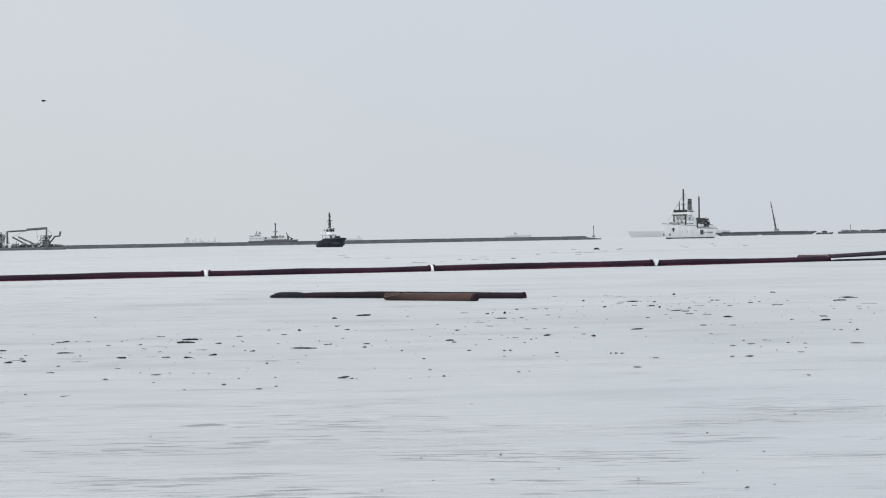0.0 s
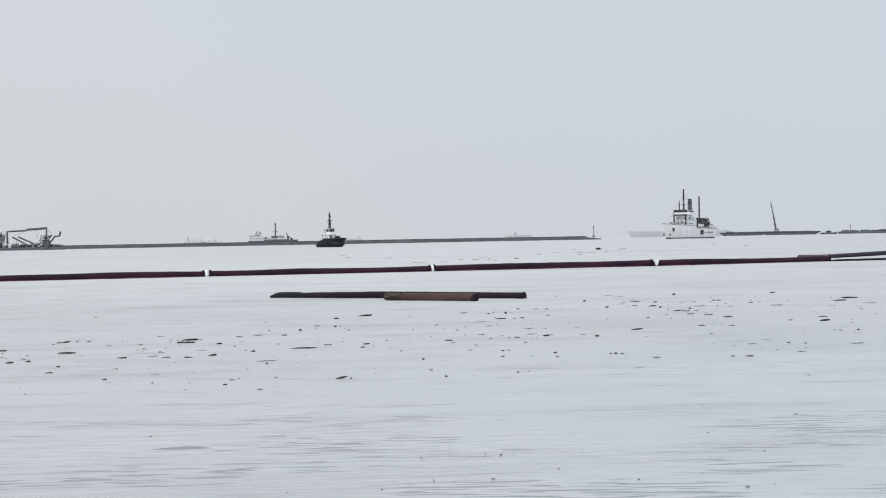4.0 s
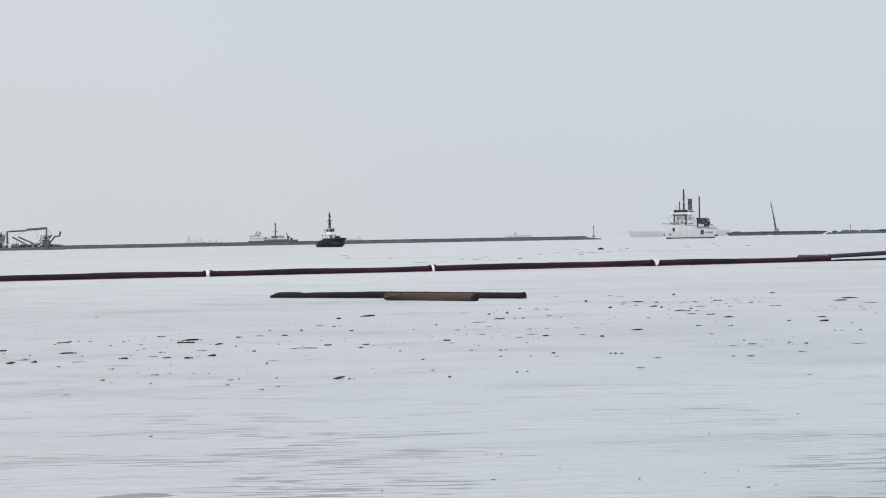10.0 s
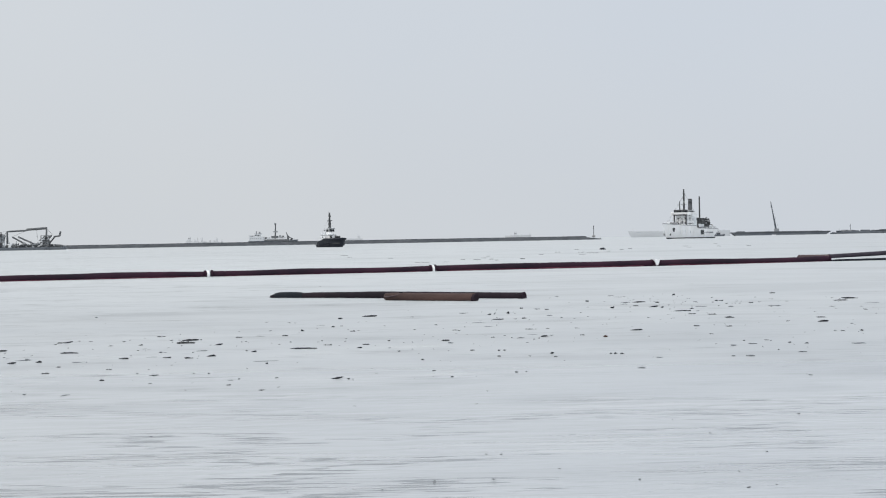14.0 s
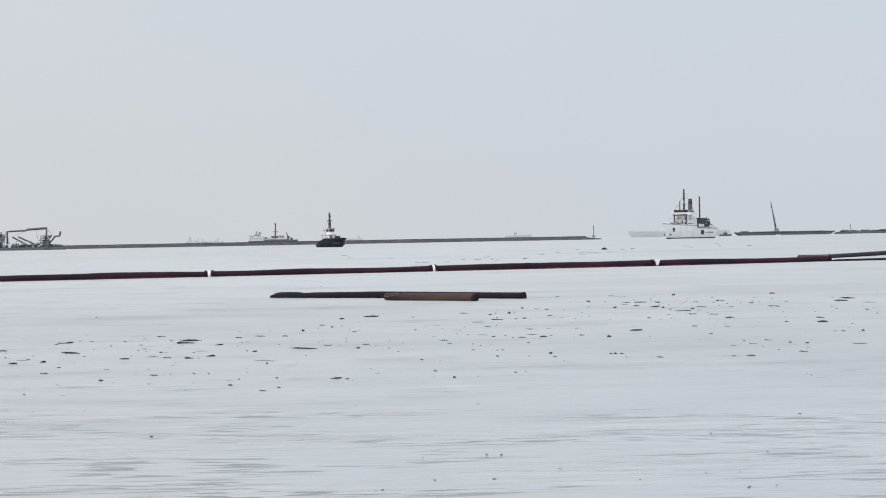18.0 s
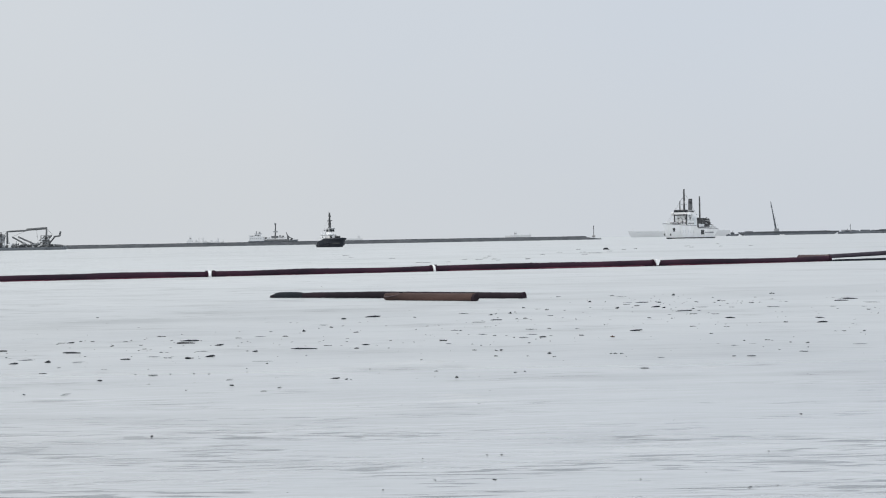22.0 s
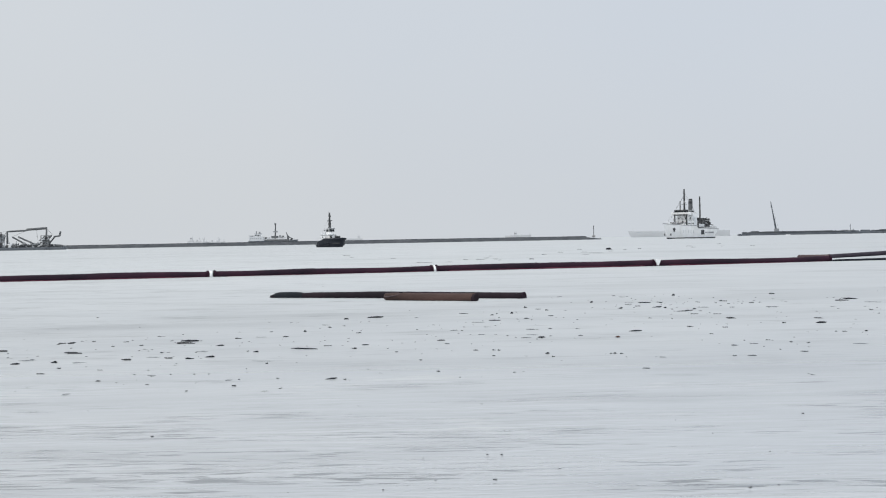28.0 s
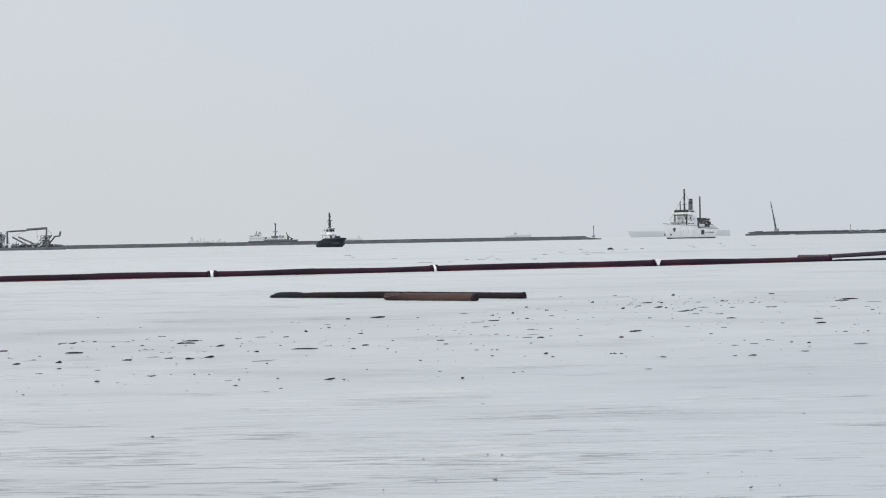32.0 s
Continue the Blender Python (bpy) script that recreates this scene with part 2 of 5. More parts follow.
def railing(points, height, posts, r, parent, mat):
    bm = bmesh.new()
    for a, b in zip(points, points[1:]):
        a, b = Vector(a), Vector(b)
        for h in (0.5 * height, height):
            rod(a + Vector((0, 0, h)), b + Vector((0, 0, h)), r, n=5, bm=bm)
        for i in range(posts + 1):
            p = a.lerp(b, i / posts)
            rod(p, p + Vector((0, 0, height)), r, n=5, bm=bm)
    return part("railing", bm, mat, parent)


def windows(xs, y, z0, z1, w, parent, axis="x", name="window", mat=None):
    """A row of separate dark panes, set a little proud of a wall."""
    for c in xs:
        bm = box(c - w / 2, c + w / 2, y - 0.06, y + 0.06, z0, z1, 0.03) if axis == "x" else box(y - 0.06, y + 0.06, c - w / 2, c + w / 2, z0, z1, 0.03)
        part(name, bm, mat or M_GLASS, parent)


# ---- the sea: one sheet to the horizon, with low swell near the shore ----
def sea():
    ys = np.concatenate([np.linspace(-60, 4.5, 20), np.arange(5.0, 72, 0.045), np.geomspace(72.5, 4990, 150)])
    xs = np.concatenate([-np.geomspace(4000, 20, 60), np.arange(-19, 19.01, 0.14), np.geomspace(20, 4000, 60)])
    gx, gy = np.meshgrid(xs, ys)
    rng = np.random.RandomState(4)

    def swell(count, short, long, spread):
        """Crossing wave trains that run towards the shore, of unit height."""
        h = np.zeros_like(gx)
        power = 0.0
        for k in range(count):
            wl = short * (long / short) ** rng.rand()
            a = rng.normal(0, spread)
            h += wl * np.sin(2 * np.pi / wl * (gy * np.cos(a) + gx * np.sin(a)) + rng.rand() * 6.28)
            power += 0.5 * wl * wl
        return h / np.sqrt(power)

    chop = swell(70, 0.19, 0.42, 0.22)
    gust = swell(16, 1.2, 4.5, 0.9)
    # packets of wavelets with calm water between them, more of them to the left
    wind = np.clip(0.85 * gust - 0.05 * gx, 0.08, 1.6)
    fade = np.clip((72 - gy) / 25, 0, 1) * np.clip((19 - np.abs(gx)) / 4, 0, 1) * np.clip((gy - 5) / 2, 0, 1)
    # calm water between short steep crests, on a low swell
    z = fade * (wind * (CHOP * chop + CREST * np.maximum(chop - 0.7, 0) ** 1.3) + SWELL * swell(18, 1.4, 4.0, 0.25))
    co = np.stack([gx, gy, z], -1).reshape(-1, 3).astype(np.float32)
    ny, nx = gx.shape
    i = np.arange(ny * nx, dtype=np.int32).reshape(ny, nx)
    quads = np.stack([i[:-1, :-1], i[:-1, 1:], i[1:, 1:], i[1:, :-1]], -1).reshape(-1, 4)
    me = bpy.data.meshes.new("water")
    me.vertices.add(len(co))
    me.vertices.foreach_set("co", co.ravel())
    me.loops.add(quads.size)
    me.loops.foreach_set("vertex_index", quads.ravel())
    me.polygons.add(len(quads))
    me.polygons.foreach_set("loop_start", np.arange(0, quads.size, 4, dtype=np.int32))
    me.update(calc_edges=True)
    me.shade_smooth()
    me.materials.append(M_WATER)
    return tagged(new("water", me), "calm silty grey sea with fine wind ripples", "sea", kind="structure")


CHOP, CREST, SWELL = 0.0016, 0.0025, 0.003
water = sea()


# ---- the floating pipeline ----
def pipe_section(length, m, seed, collar="ring", label="long black floating pipe section with red-brown band"):
    """One floating pipe, slightly bent, with an end flange on each side and a white collar at its far end."""
    rnd = random.Random(seed)
    t = thing("floating_pipe", m, label, "floating pipe", "sections of the floating pipeline")
    half = length / 2
    knots = [rnd.uniform(-0.035, 0.035) for _ in range(6)]
    pts, rad = [], []
    for i in range(41):
        u = i / 40
        k = u * 4.999
        j, f = int(k), k - int(k)
        f = f * f * (3 - 2 * f)
        dz = knots[j] * (1 - f) + knots[j + 1] * f
        pts.append(((u - 0.5) * (length - 0.24), 0.4 * dz, 0.09 + dz))
        rad.append(0.24 + 0.012 * math.sin(9 * u + seed) + rnd.uniform(-0.004, 0.004))
    part("pipe", tube(pts, rad, 18), M_PIPE, t, smooth=True)
    # a red-brown strip added along the lower flank, only on the camera's side
    strip = [(x, y - 0.22, z - 0.115) for (x, y, z) in pts[2:-2]]
    part("red_strip", tube(strip, [0.078] * len(strip), 8), M_RED, t, "dark red strip along the lower flank", smooth=True)
    for s in (-1, 1):
        x = s * (half - 0.14)
        part("flange", rod((x - 0.05, 0, 0.09 + knots[0 if s < 0 else 5]), (x + 0.05, 0, 0.09 + knots[0 if s < 0 else 5]), 0.285, n=20), M_PIPE, t)
    if collar == "wedge":
        # white prism added for the bright water showing through the notch
        bm = bmesh.new()
        z = 0.09 + knots[5]
        prof = [(-0.19, z + 0.29), (0.19, z + 0.29), (0.045, z - 0.08), (-0.045, z - 0.08)]
        a, b = ([bm.verts.new((half + dx, y, h)) for dx, h in prof] for y in (-0.36, 0.36))
        bm.faces.new(a)
        bm.faces.new(b[::-1])
        for i in range(4):
            bm.faces.new((a[i], b[i], b[(i + 1) % 4], a[(i + 1) % 4]))
        bmesh.ops.recalc_face_normals(bm, faces=bm.faces)
        part("collar", bm, M_COLLAR, t, "white wedge filling the notch between two pipe ends")
    elif collar:
        bm = tube([(half + dx, 0, 0.09 + knots[5]) for dx in (-0.085, -0.05, 0.05, 0.085)], [0.23, 0.28, 0.28, 0.23], 18)
        part("collar", bm, M_COLLAR, t, "white plastic coupling collar", smooth=True)
    return t


pipe_1 = pipe_section(11.95, pose(-18.74, 88.65, 0, 0, 0, 17.5), 3, "ring")
pipe_2 = pipe_section(12.62, pose(-6.81, 91.97, 0, 0, 0, 13.4), 4, "ring")
pipe_3 = pipe_section(13.75, pose(5.88, 95.51, 0, 0, 0, 17.52), 5, "wedge")
pipe_4 = pipe_section(12.87, pose(18.25, 100.33, 0, 0, 0, 25.25), 6, "")


def lying_pipe(p, q, r, z, mat, seed, label, bend=0.03, taper=False, flange=True):
    """A stray floating pipe from p to q on the water."""
    rnd = random.Random(seed)
    p, q = Vector((*p, 0)), Vector((*q, 0))
    d = q - p
    t = thing("stray_pipe", pose(*((p + q) / 2), 0, 0, math.degrees(math.atan2(d.y, d.x))), label, "floating pipe", "stray pipes on the water")
    L = d.length
    pts, rad = [], []
    for i in range(49):
        u = i / 48
        fat = 1 + rnd.uniform(-0.02, 0.02)
        lift = 0.4 * bend * math.sin(5 * u + seed)
        if taper:
            # the blunt sinking end, fat with weed, then a neck
            nose = max(0, 1 - u / 0.045)
            fat *= 1 - 0.5 * nose ** 2.0 - 0.10 * math.exp(-((u - 0.15) / 0.03) ** 2)
            lift += -0.03 * nose + 0.012 * math.exp(-((u - 0.45) / 0.15) ** 2)
        elif mat == M_BROWN:
            # the slanting cut end narrows from below
            nose = max(0, 1 - u / 0.17)
            fat *= 1 - 0.38 * nose ** 2.2
            lift += 0.2 * r * nose ** 2.0
        else:
            fat *= 1 - 0.5 * max(0, 1 - u / 0.05)
        pts.append(((u - 0.5) * L, bend * math.sin(3.1 * u), z + lift))
        rad.append(r * fat)
    part("pipe", tube(pts, rad, 18), mat, t, smooth=True)
    if taper:
        sleeve = [(x, y, z - 0.004) for x, y, z in pts[1:8]]
        part("weed_growth", tube(sleeve, [q * (1.13 + rnd.uniform(-0.03, 0.04)) for q in rad[1:7]] + [rad[7] * 0.97], 18), M_TAR, t, "blue-black weed on the sinking end", smooth=True)
    if mat == M_BROWN:
        # the slanting cut at its mouth
        ring = [(-L / 2 + 0.30 + 0.29 * math.cos(a), -0.07 - 0.07 * math.sin(a), z + 0.085 - 0.04 * math.sin(a) + 0.03 * math.cos(a)) for a in [k * math.pi / 12 for k in range(25)]]
        part("cut_rim", tube(ring, [0.02] * 25, 8), M_STUB, t, "pale worn rim of the slanting cut", smooth=True)
        # a dark tube put in for the shade along the underside
        foot = [(x, y - 0.118, z - 0.088) for x, y, z in pts[6:]]
        part("underside_shade", tube(foot, [0.034 + rnd.uniform(-0.008, 0.006) for _ in foot], 8), M_TAR, t, "dark strip for the pipe's shaded underside", smooth=True)
        part("lifting_lug", box(-L / 2 + 0.52, -L / 2 + 0.66, -0.03, 0.03, z + r * 0.9, z + r + 0.035, 0.012), M_TAR, t)
        part("end_ring", rod((L / 2 - 0.02, 0, z - 0.02), (L / 2 + 0.05, 0, z - 0.03), r * 1.03, n=18), M_OLD, t, "dark rim of the open end")
    if flange:
        part("flange", rod((L / 2 - 0.03, 0, pts[-1][2]), (L / 2 + 0.02, 0, pts[-1][2]), r * 1.09, n=18), M_PIPE, t)
    return t


black_stray = lying_pipe((-5.62, 53.75), (2.38, 49.15), 0.134, 0.05, M_OLD, 5, "black floating pipe, its weedy end sinking", taper=True)
brown_stray = lying_pipe((-1.76, 49.75), (0.88, 47.85), 0.15, 0.075, M_BROWN, 8, "short rusty brown pipe beside a black one", bend=0.02, flange=False)
upper_pipe = lying_pipe((25.0, 112.0), (44.0, 142.0), 0.19, 0.11, M_FADED, 11, "faded grey-black floating pipe leading farther out", bend=0.08)
cover = lying_pipe((22.12, 103.3), (24.05, 103.0), 0.205, 0.225, M_STUB, 14, "grey-brown pipe stub lying over a black pipe", bend=0.01)
lower_pipe = lying_pipe((24.05, 102.6), (33.0, 105.0), 0.105, 0.035, M_TAR, 17, "thin black hose, almost under water", bend=0.03, flange=False)


# ---- the breakwater ----
def breakwater():
    """A long low mound of dark stone with a crest wall and a rounded head."""
    a, b = Vector((-420, 965, 0)), Vector((96.5, 1012, 0))
    d = (b - a).normalized()
    side = Vector((-d.y, d.x, 0))
    L = (b - a).length
    t = thing("breakwater", Matrix.Identity(4), "long low breakwater of dark grey stone", "breakwater", kind="structure")
    prof = [(-7, -0.6), (-5.2, 0.5), (-3.6, 1.3), (-2.2, 1.85), (0, 1.95), (2.2, 1.85), (4, 1.0), (7, -0.6)]
    bm = bmesh.new()
    rnd = random.Random(2)
    n = 420
    rows = []
    for i in range(n + 1):
        u = i / n
        end = min(1, (1 - u) * n / 10)
        row = []
        for s, h in prof:
            p = a + d * (u * L) + side * (s * (0.5 + 0.5 * end))
            row.append(bm.verts.new((p.x + rnd.uniform(-0.4, 0.4), p.y, (h + rnd.uniform(-0.14, 0.12)) * (0.25 + 0.75 * end) if h > 0 else h)))
        rows.append(row)
    for r, q in zip(rows, rows[1:]):
        for k in range(len(prof) - 1):
            bm.faces.new((r[k], q[k], q[k + 1], r[k + 1]))
    bmesh.ops.recalc_face_normals(bm, faces=bm.faces)
    part("stone_mound", bm, M_ROCK, t)
    for i in range(60):
        u0, u1 = i / 60, (i + 1) / 60 - 0.00003
        if u1 > 0.985:
            break
        h = 2.2 + rnd.uniform(-0.02, 0.02)
        bm = bmesh.new()
        p, q = a + d * (u0 * L) + side * 0.6, a + d * (u1 * L) + side * 0.6
        w = side * 0.5
        vs = [bm.verts.new((*(c + s * w).xy, z)) for z in (1.6, h) for c, s in ((p, -1), (q, -1), (q, 1), (p, 1))]
        for f in ((0, 1, 5, 4), (1, 2, 6, 5), (2, 3, 7, 6), (3, 0, 4, 7), (4, 5, 6, 7)):
            bm.faces.new([vs[k] for k in f])
        part("crest_block", bm, M_ROCK, t)
    bm = bmesh.new()
    for i in range(260):
        u = rnd.random()
        p = a + d * (u * L) + side * rnd.uniform(-5.6, -1.5)
        r = rnd.uniform(0.25, 0.45)
        made = bmesh.ops.create_icosphere(bm, subdivisions=1, radius=r, matrix=Matrix.Translation((p.x, p.y, 1.5 - abs((p - a - d * (u * L)).dot(side) + 2) * 0.5)))
        for v in made["verts"]:
            v.co += Vector((rnd.uniform(-1, 1), rnd.uniform(-1, 1), rnd.uniform(-1, 1))) * r * 0.25
    tagged(part("armour_stones", bm, M_ROCK, t), kind="stuff")
    return t


breakwater()


def beacon(x, y):
    t = thing("beacon", pose(x, y, 1.6), "thin dark navigation beacon on the breakwater head", "beacon")
    part("pole", rod((0, 0, 0), (0, 0, 6.0), 0.22, 0.16), M_DARK, t)
    part("footing", box(-0.9, 0.9, -0.9, 0.9, 0, 0.9, 0.1), M_CONC, t)
    part("platform", rod((0, 0, 5.2), (0, 0, 5.35), 0.7), M_DARK, t)
    part("lantern", rod((0, 0, 6.0), (0, 0, 6.9), 0.3, 0.22), M_DARK, t)


beacon(92.16, 1009)


# ---- the tug ----
def harbour_tug(m):
    t = thing("tugboat", m, "black-hulled harbour tug with white wheelhouse, lying still", "tugboat")
    L, B = 14.6, 5.8
    hull = part("hull", hull_mesh(L, B, 2.85, 2.7, 0.7, 2.1, 0.1, 0.6, 0.5, 0.6, sheer=0.5), M_BLACK, t, smooth=False)
    arc = [k * math.pi / 20 - math.pi / 2 for k in range(21)]
    part("bow_fender", tube([(0.47 * L * math.cos(a) - 0.2, 0.48 * B * math.sin(a), 2.35 + 0.15 * math.cos(a)) for a in arc], [0.3] * 21, 8), M_BLACK, hull, "black rubber bow fender")
    part("lower_fender", tube([(0.40 * L * math.cos(a), 0.42 * B * math.sin(a), 1.25) for a in arc], [0.22] * 21, 8), M_DARK, hull, "worn rubber strake")
    for s in (-1, 1):
        for k in range(5):
            x = -5.4 + 1.9 * k
            part("tyre_fender", tube([(x + 0.42 * math.cos(q), s * (0.5 * B * (0.72 + 0.05 * k)) + s * 0.05, 1.0 + 0.42 * math.sin(q)) for q in [j * math.pi / 6 for j in range(13)]], [0.14] * 13, 6), M_BLACK, hull)
    stern = part("stern_bulwark", hull_mesh(4.2, 3.9, 0.75, 0.7, 0.65, 6.0, 0.0, 0.75, 0.1, 0.9), M_GREY, t, "grey worn bulwark round the stern")
    stern.matrix_basis = pose(-5.2, 0, 0.85)
    house = part("deckhouse", box(-4.9, 0.6, -1.35, 1.35, 1.4, 3.7, 0.18), M_WHITE, t)
    for y in (1.37, -1.37):
        windows((-3.6, -1.6), y, 2.75, 3.25, 0.4, house)
    windows((-0.75, 0.75), 0.62, 2.8, 3.35, 0.5, house, "y")
    part("deckhouse_roof", box(-5.1, 0.9, -1.55, 1.55, 3.7, 3.85, 0.05), M_OFF, house)
    wh = part("wheelhouse", box(-2.1, -0.2, -0.95, 0.95, 3.85, 5.75, 0.16), M_WHITE, t)
    windows((-0.6, 0.0, 0.6), -0.18, 4.75, 5.45, 0.5, wh, "y")
    for y in (0.97, -0.97):
        windows((-1.7, -1.15, -0.6), y, 4.75, 5.45, 0.46, wh)
    part("wheelhouse_roof", box(-2.3, 0.05, -1.15, 1.15, 5.75, 5.92, 0.05), M_OFF, wh)
    part("visor", box(-0.25, 0.12, -1.05, 1.05, 5.5, 5.72, 0.04), M_GREY, wh)
    mast = part("mast", rod((-1.35, 0, 5.9), (-1.5, 0, 10.6), 0.32, 0.24), M_DARK, t)
    for z, w in ((6.9, 0.55), (8.1, 0.62), (9.3, 0.4)):
        part("crosstree", box(-1.55, -1.3, -w, w, z, z + 0.13), M_DARK, mast)
    part("lower_mast_casing", rod((-1.4, 0, 5.9), (-1.42, 0, 7.9), 0.42, 0.36, 12), M_DARK, mast)
    part("radar_scanner", box(-1.75, -1.05, -0.65, 0.65, 7.95, 8.15, 0.05), M_DARK, mast)
    part("signal_lamp_cluster", rod((-1.45, 0, 9.35), (-1.47, 0, 10.1), 0.36, 0.28, 10), M_DARK, mast)
    part("side_lamp", rod((-1.0, 0.75, 6.1), (-1.0, 0.75, 7.3), 0.08, 0.06, 6), M_OFF, mast)
    for s in (-1, 1):
        part("stay", rod((-1.45, 0, 9.2), (-4.6, s * 1.3, 3.9), 0.018, n=5), M_DARK, mast)
        f = part("funnel", rod((-3.0, s * 0.85, 3.8), (-3.15, s * 0.85, 5.0), 0.3, 0.26, 14), M_OFF, t)
        part("funnel_cap", rod((-3.15, s * 0.85, 5.0), (-3.17, s * 0.85, 5.35), 0.28, 0.24, 14), M_DARK, f)
        railing([(-5.0, s * 1.5, 3.85), (-2.4, s * 1.5, 3.85)], 0.8, 4, 0.03, t, M_OFF)
        railing([(-6.2, s * 1.6, 2.1), (-3.0, s * 2.2, 2.4), (1.2, s * 2.3, 2.7)], 0.75, 6, 0.03, t, M_OFF)
    part("foredeck_winch", rod((3.2, -0.8, 3.0), (3.2, 0.8, 3.0), 0.4, n=14), M_DARK, t)
    part("towing_bitt", box(-6.2, -5.9, -0.6, 0.6, 1.6, 2.7, 0.06), M_DARK, t)
    part("towing_hook", rod((-5.6, 0, 2.0), (-5.1, 0, 2.3), 0.16, 0.1, 8), M_DARK, t)
    part("life_raft", rod((-4.4, -1.1, 4.1), (-3.7, -1.1, 4.1), 0.25, n=12), M_WHITE, t)
    part("life_ring", tube([(-2.15, 0.55 + 0.3 * math.cos(q), 4.5 + 0.3 * math.sin(q)) for q in [j * math.pi / 6 for j in range(13)]], [0.07] * 13, 6), M_OFF, t)
    return t


harbour_tug(pose(-33.77, 505, 0, 0, 0, -57))


# ---- the white ship ----
def white_ship(m):
    t = thing("white_ship", m, "small white ship with open bridge frame and dark funnel", "ship")
    L, B = 45.6, 9.8
    hull = part("hull", hull_mesh(L, B, 7.4, 6.3, 5.9, 2.6, 0.085, 0.85, 0.6, 0.66, 0.09, 1.35), M_WHITE, t, smooth=False)
    part("boot_stripe", hull_mesh(L * 0.885, B * 0.925, 0.62, 0.55, 0.55, 2.5, 0.0, 0.84, 0.5, 0.72), M_DARK, hull, "dark boot stripe at the waterline").matrix_basis = pose(-0.4, 0, 0)
    part("hawse_hole", rod((17.0, 2.0, 4.6), (17.3, 2.9, 4.7), 0.62, n=12), M_DARK, hull)
    part("anchor", box(16.6, 17.3, 2.3, 2.8, 3.4, 4.6, 0.1), M_DARK, hull)
    for s in (-1, 1):
        # a dark block low on each side of the bow
        part("bow_block", box(18.6, 19.2, s * 1.7 - 0.2, s * 1.7 + 0.2, 1.6, 2.6, 0.08), M_DARK, hull)
        part("break_bulkhead", box(-1.5, -1.3, s * 2.3 - 2.3, s * 2.3 + 2.3, 4.8, 6.25, 0.04), M_OFF, hull)
        for k in range(6):
            part("scupper_stain", box(2.6 + 2.4 * k, 2.75 + 2.4 * k, s * 4.72 - 0.1, s * 4.72 + 0.1, 2.6, 4.2, 0.02), M_OFF, hull)
        part("side_opening", box(-7.4, -4.6, s * 4.86 - 0.12, s * 4.86 + 0.12, 1.9, 4.2, 0.1), M_DARK, hull)
        for k in range(7):
            part("name_bar", box(-17.0 + k * 1.3, -16.2 + k * 1.3, s * 4.45 - 0.3, s * 4.45 + 0.3, 2.5, 3.2, 0.03), M_GREY, hull)
    part("bulwark", box(9, 9.3, -4.2, 4.2, 5.8, 7.0, 0.05), M_WHITE, t)
    for s in (-1, 1):
        edge = []
        for i in range(25):
            u = i / 24
            w = (1 - max(0, (u - 0.55) / 0.45) ** 2.6) * (0.85 + 0.15 * min(1, u / 0.25))
            top = 5.9 + 0.4 * min(1, u / 0.35) if u < 0.5 else 6.3 + 1.1 * ((u - 0.5) / 0.5) ** 2
            top -= 1.35 if u < 0.47 else 0
            edge.append(((u - 0.5) * L, s * 0.5 * B * max(w, 0.015), top))
        part("rubbing_rail", tube(edge, [0.16] * 25, 6), M_GREY, hull, "grey rail along the deck edge")
    low = part("lower_deckhouse", box(0.0, 6.4, -3.7, 3.7, 5.9, 8.6, 0.12), M_WHITE, t)
    windows([0.9 + k * 1.2 for k in range(5)], 3.73, 6.9, 7.6, 0.6, low)
    windows([0.9 + k * 1.2 for k in range(5)], -3.73, 6.9, 7.6, 0.6, low)
    windows([-2.6, -1.0, 1.2, 2.8], 6.43, 6.9, 7.9, 0.7, low, "y")
    part("front_door", box(6.36, 6.46, -0.3, 0.5, 6.2, 8.0, 0.03), M_GREY, low)
    mid = part("middle_deckhouse", box(0.2, 5.2, -2.9, 2.9, 8.6, 11.2, 0.12), M_WHITE, t)
    windows([-1.9, 1.9], 5.23, 9.4, 10.2, 0.6, mid, "y")
    windows([1.0, 2.4, 3.8], 2.93, 9.4, 10.3, 0.7, mid)
    bridge = part("bridge", box(0.4, 6.2, -3.6, 3.9, 11.75, 13.6, 0.12), M_WHITE, t)
    windows([-3.25 + k * 0.85 for k in range(9)], 6.23, 12.75, 13.45, 0.76, bridge, "y")
    windows([1.0 + k * 1.1 for k in range(5)], 3.93, 12.75, 13.45, 0.9, bridge)
    for y in (-2.9, 3.6):
        part("frame_post", box(6.9, 7.4, y - 0.27, y + 0.27, 6.3, 11.3, 0.06), M_DARK, t)
    # dark beam in place of the shadow line below the bridge deck
    part("wing_shade_beam", box(6.85, 7.45, -3.3, 4.0, 11.15, 11.7, 0.06), M_DARK, t)
    part("brow_beam", box(6.1, 6.75, -3.4, 3.9, 13.45, 13.95, 0.06), M_DARK, bridge, "dark brow over the bridge windows")
    for y in (-4.1, 4.1):
        for x in (6.0, 3.0):
            part("bridge_pillar", box(x - 0.15, x + 0.15, y - 0.15, y + 0.15, 8.6, 11.4), M_WHITE, t)
    part("bridge_deck", box(-0.2, 6.8, -5.2, 5.0, 11.3, 11.6, 0.04), M_OFF, t)
    part("bridge_roof", box(0.1, 6.4, -3.9, 4.2, 13.6, 13.8, 0.05), M_OFF, bridge)
    part("roof_locker", box(1.0, 3.0, -2.4, -0.6, 13.8, 14.9, 0.1), M_OFF, bridge)
    part("wing_shelter", box(4.8, 6.4, -5.1, -4.1, 11.6, 12.9, 0.1), M_WHITE, t)
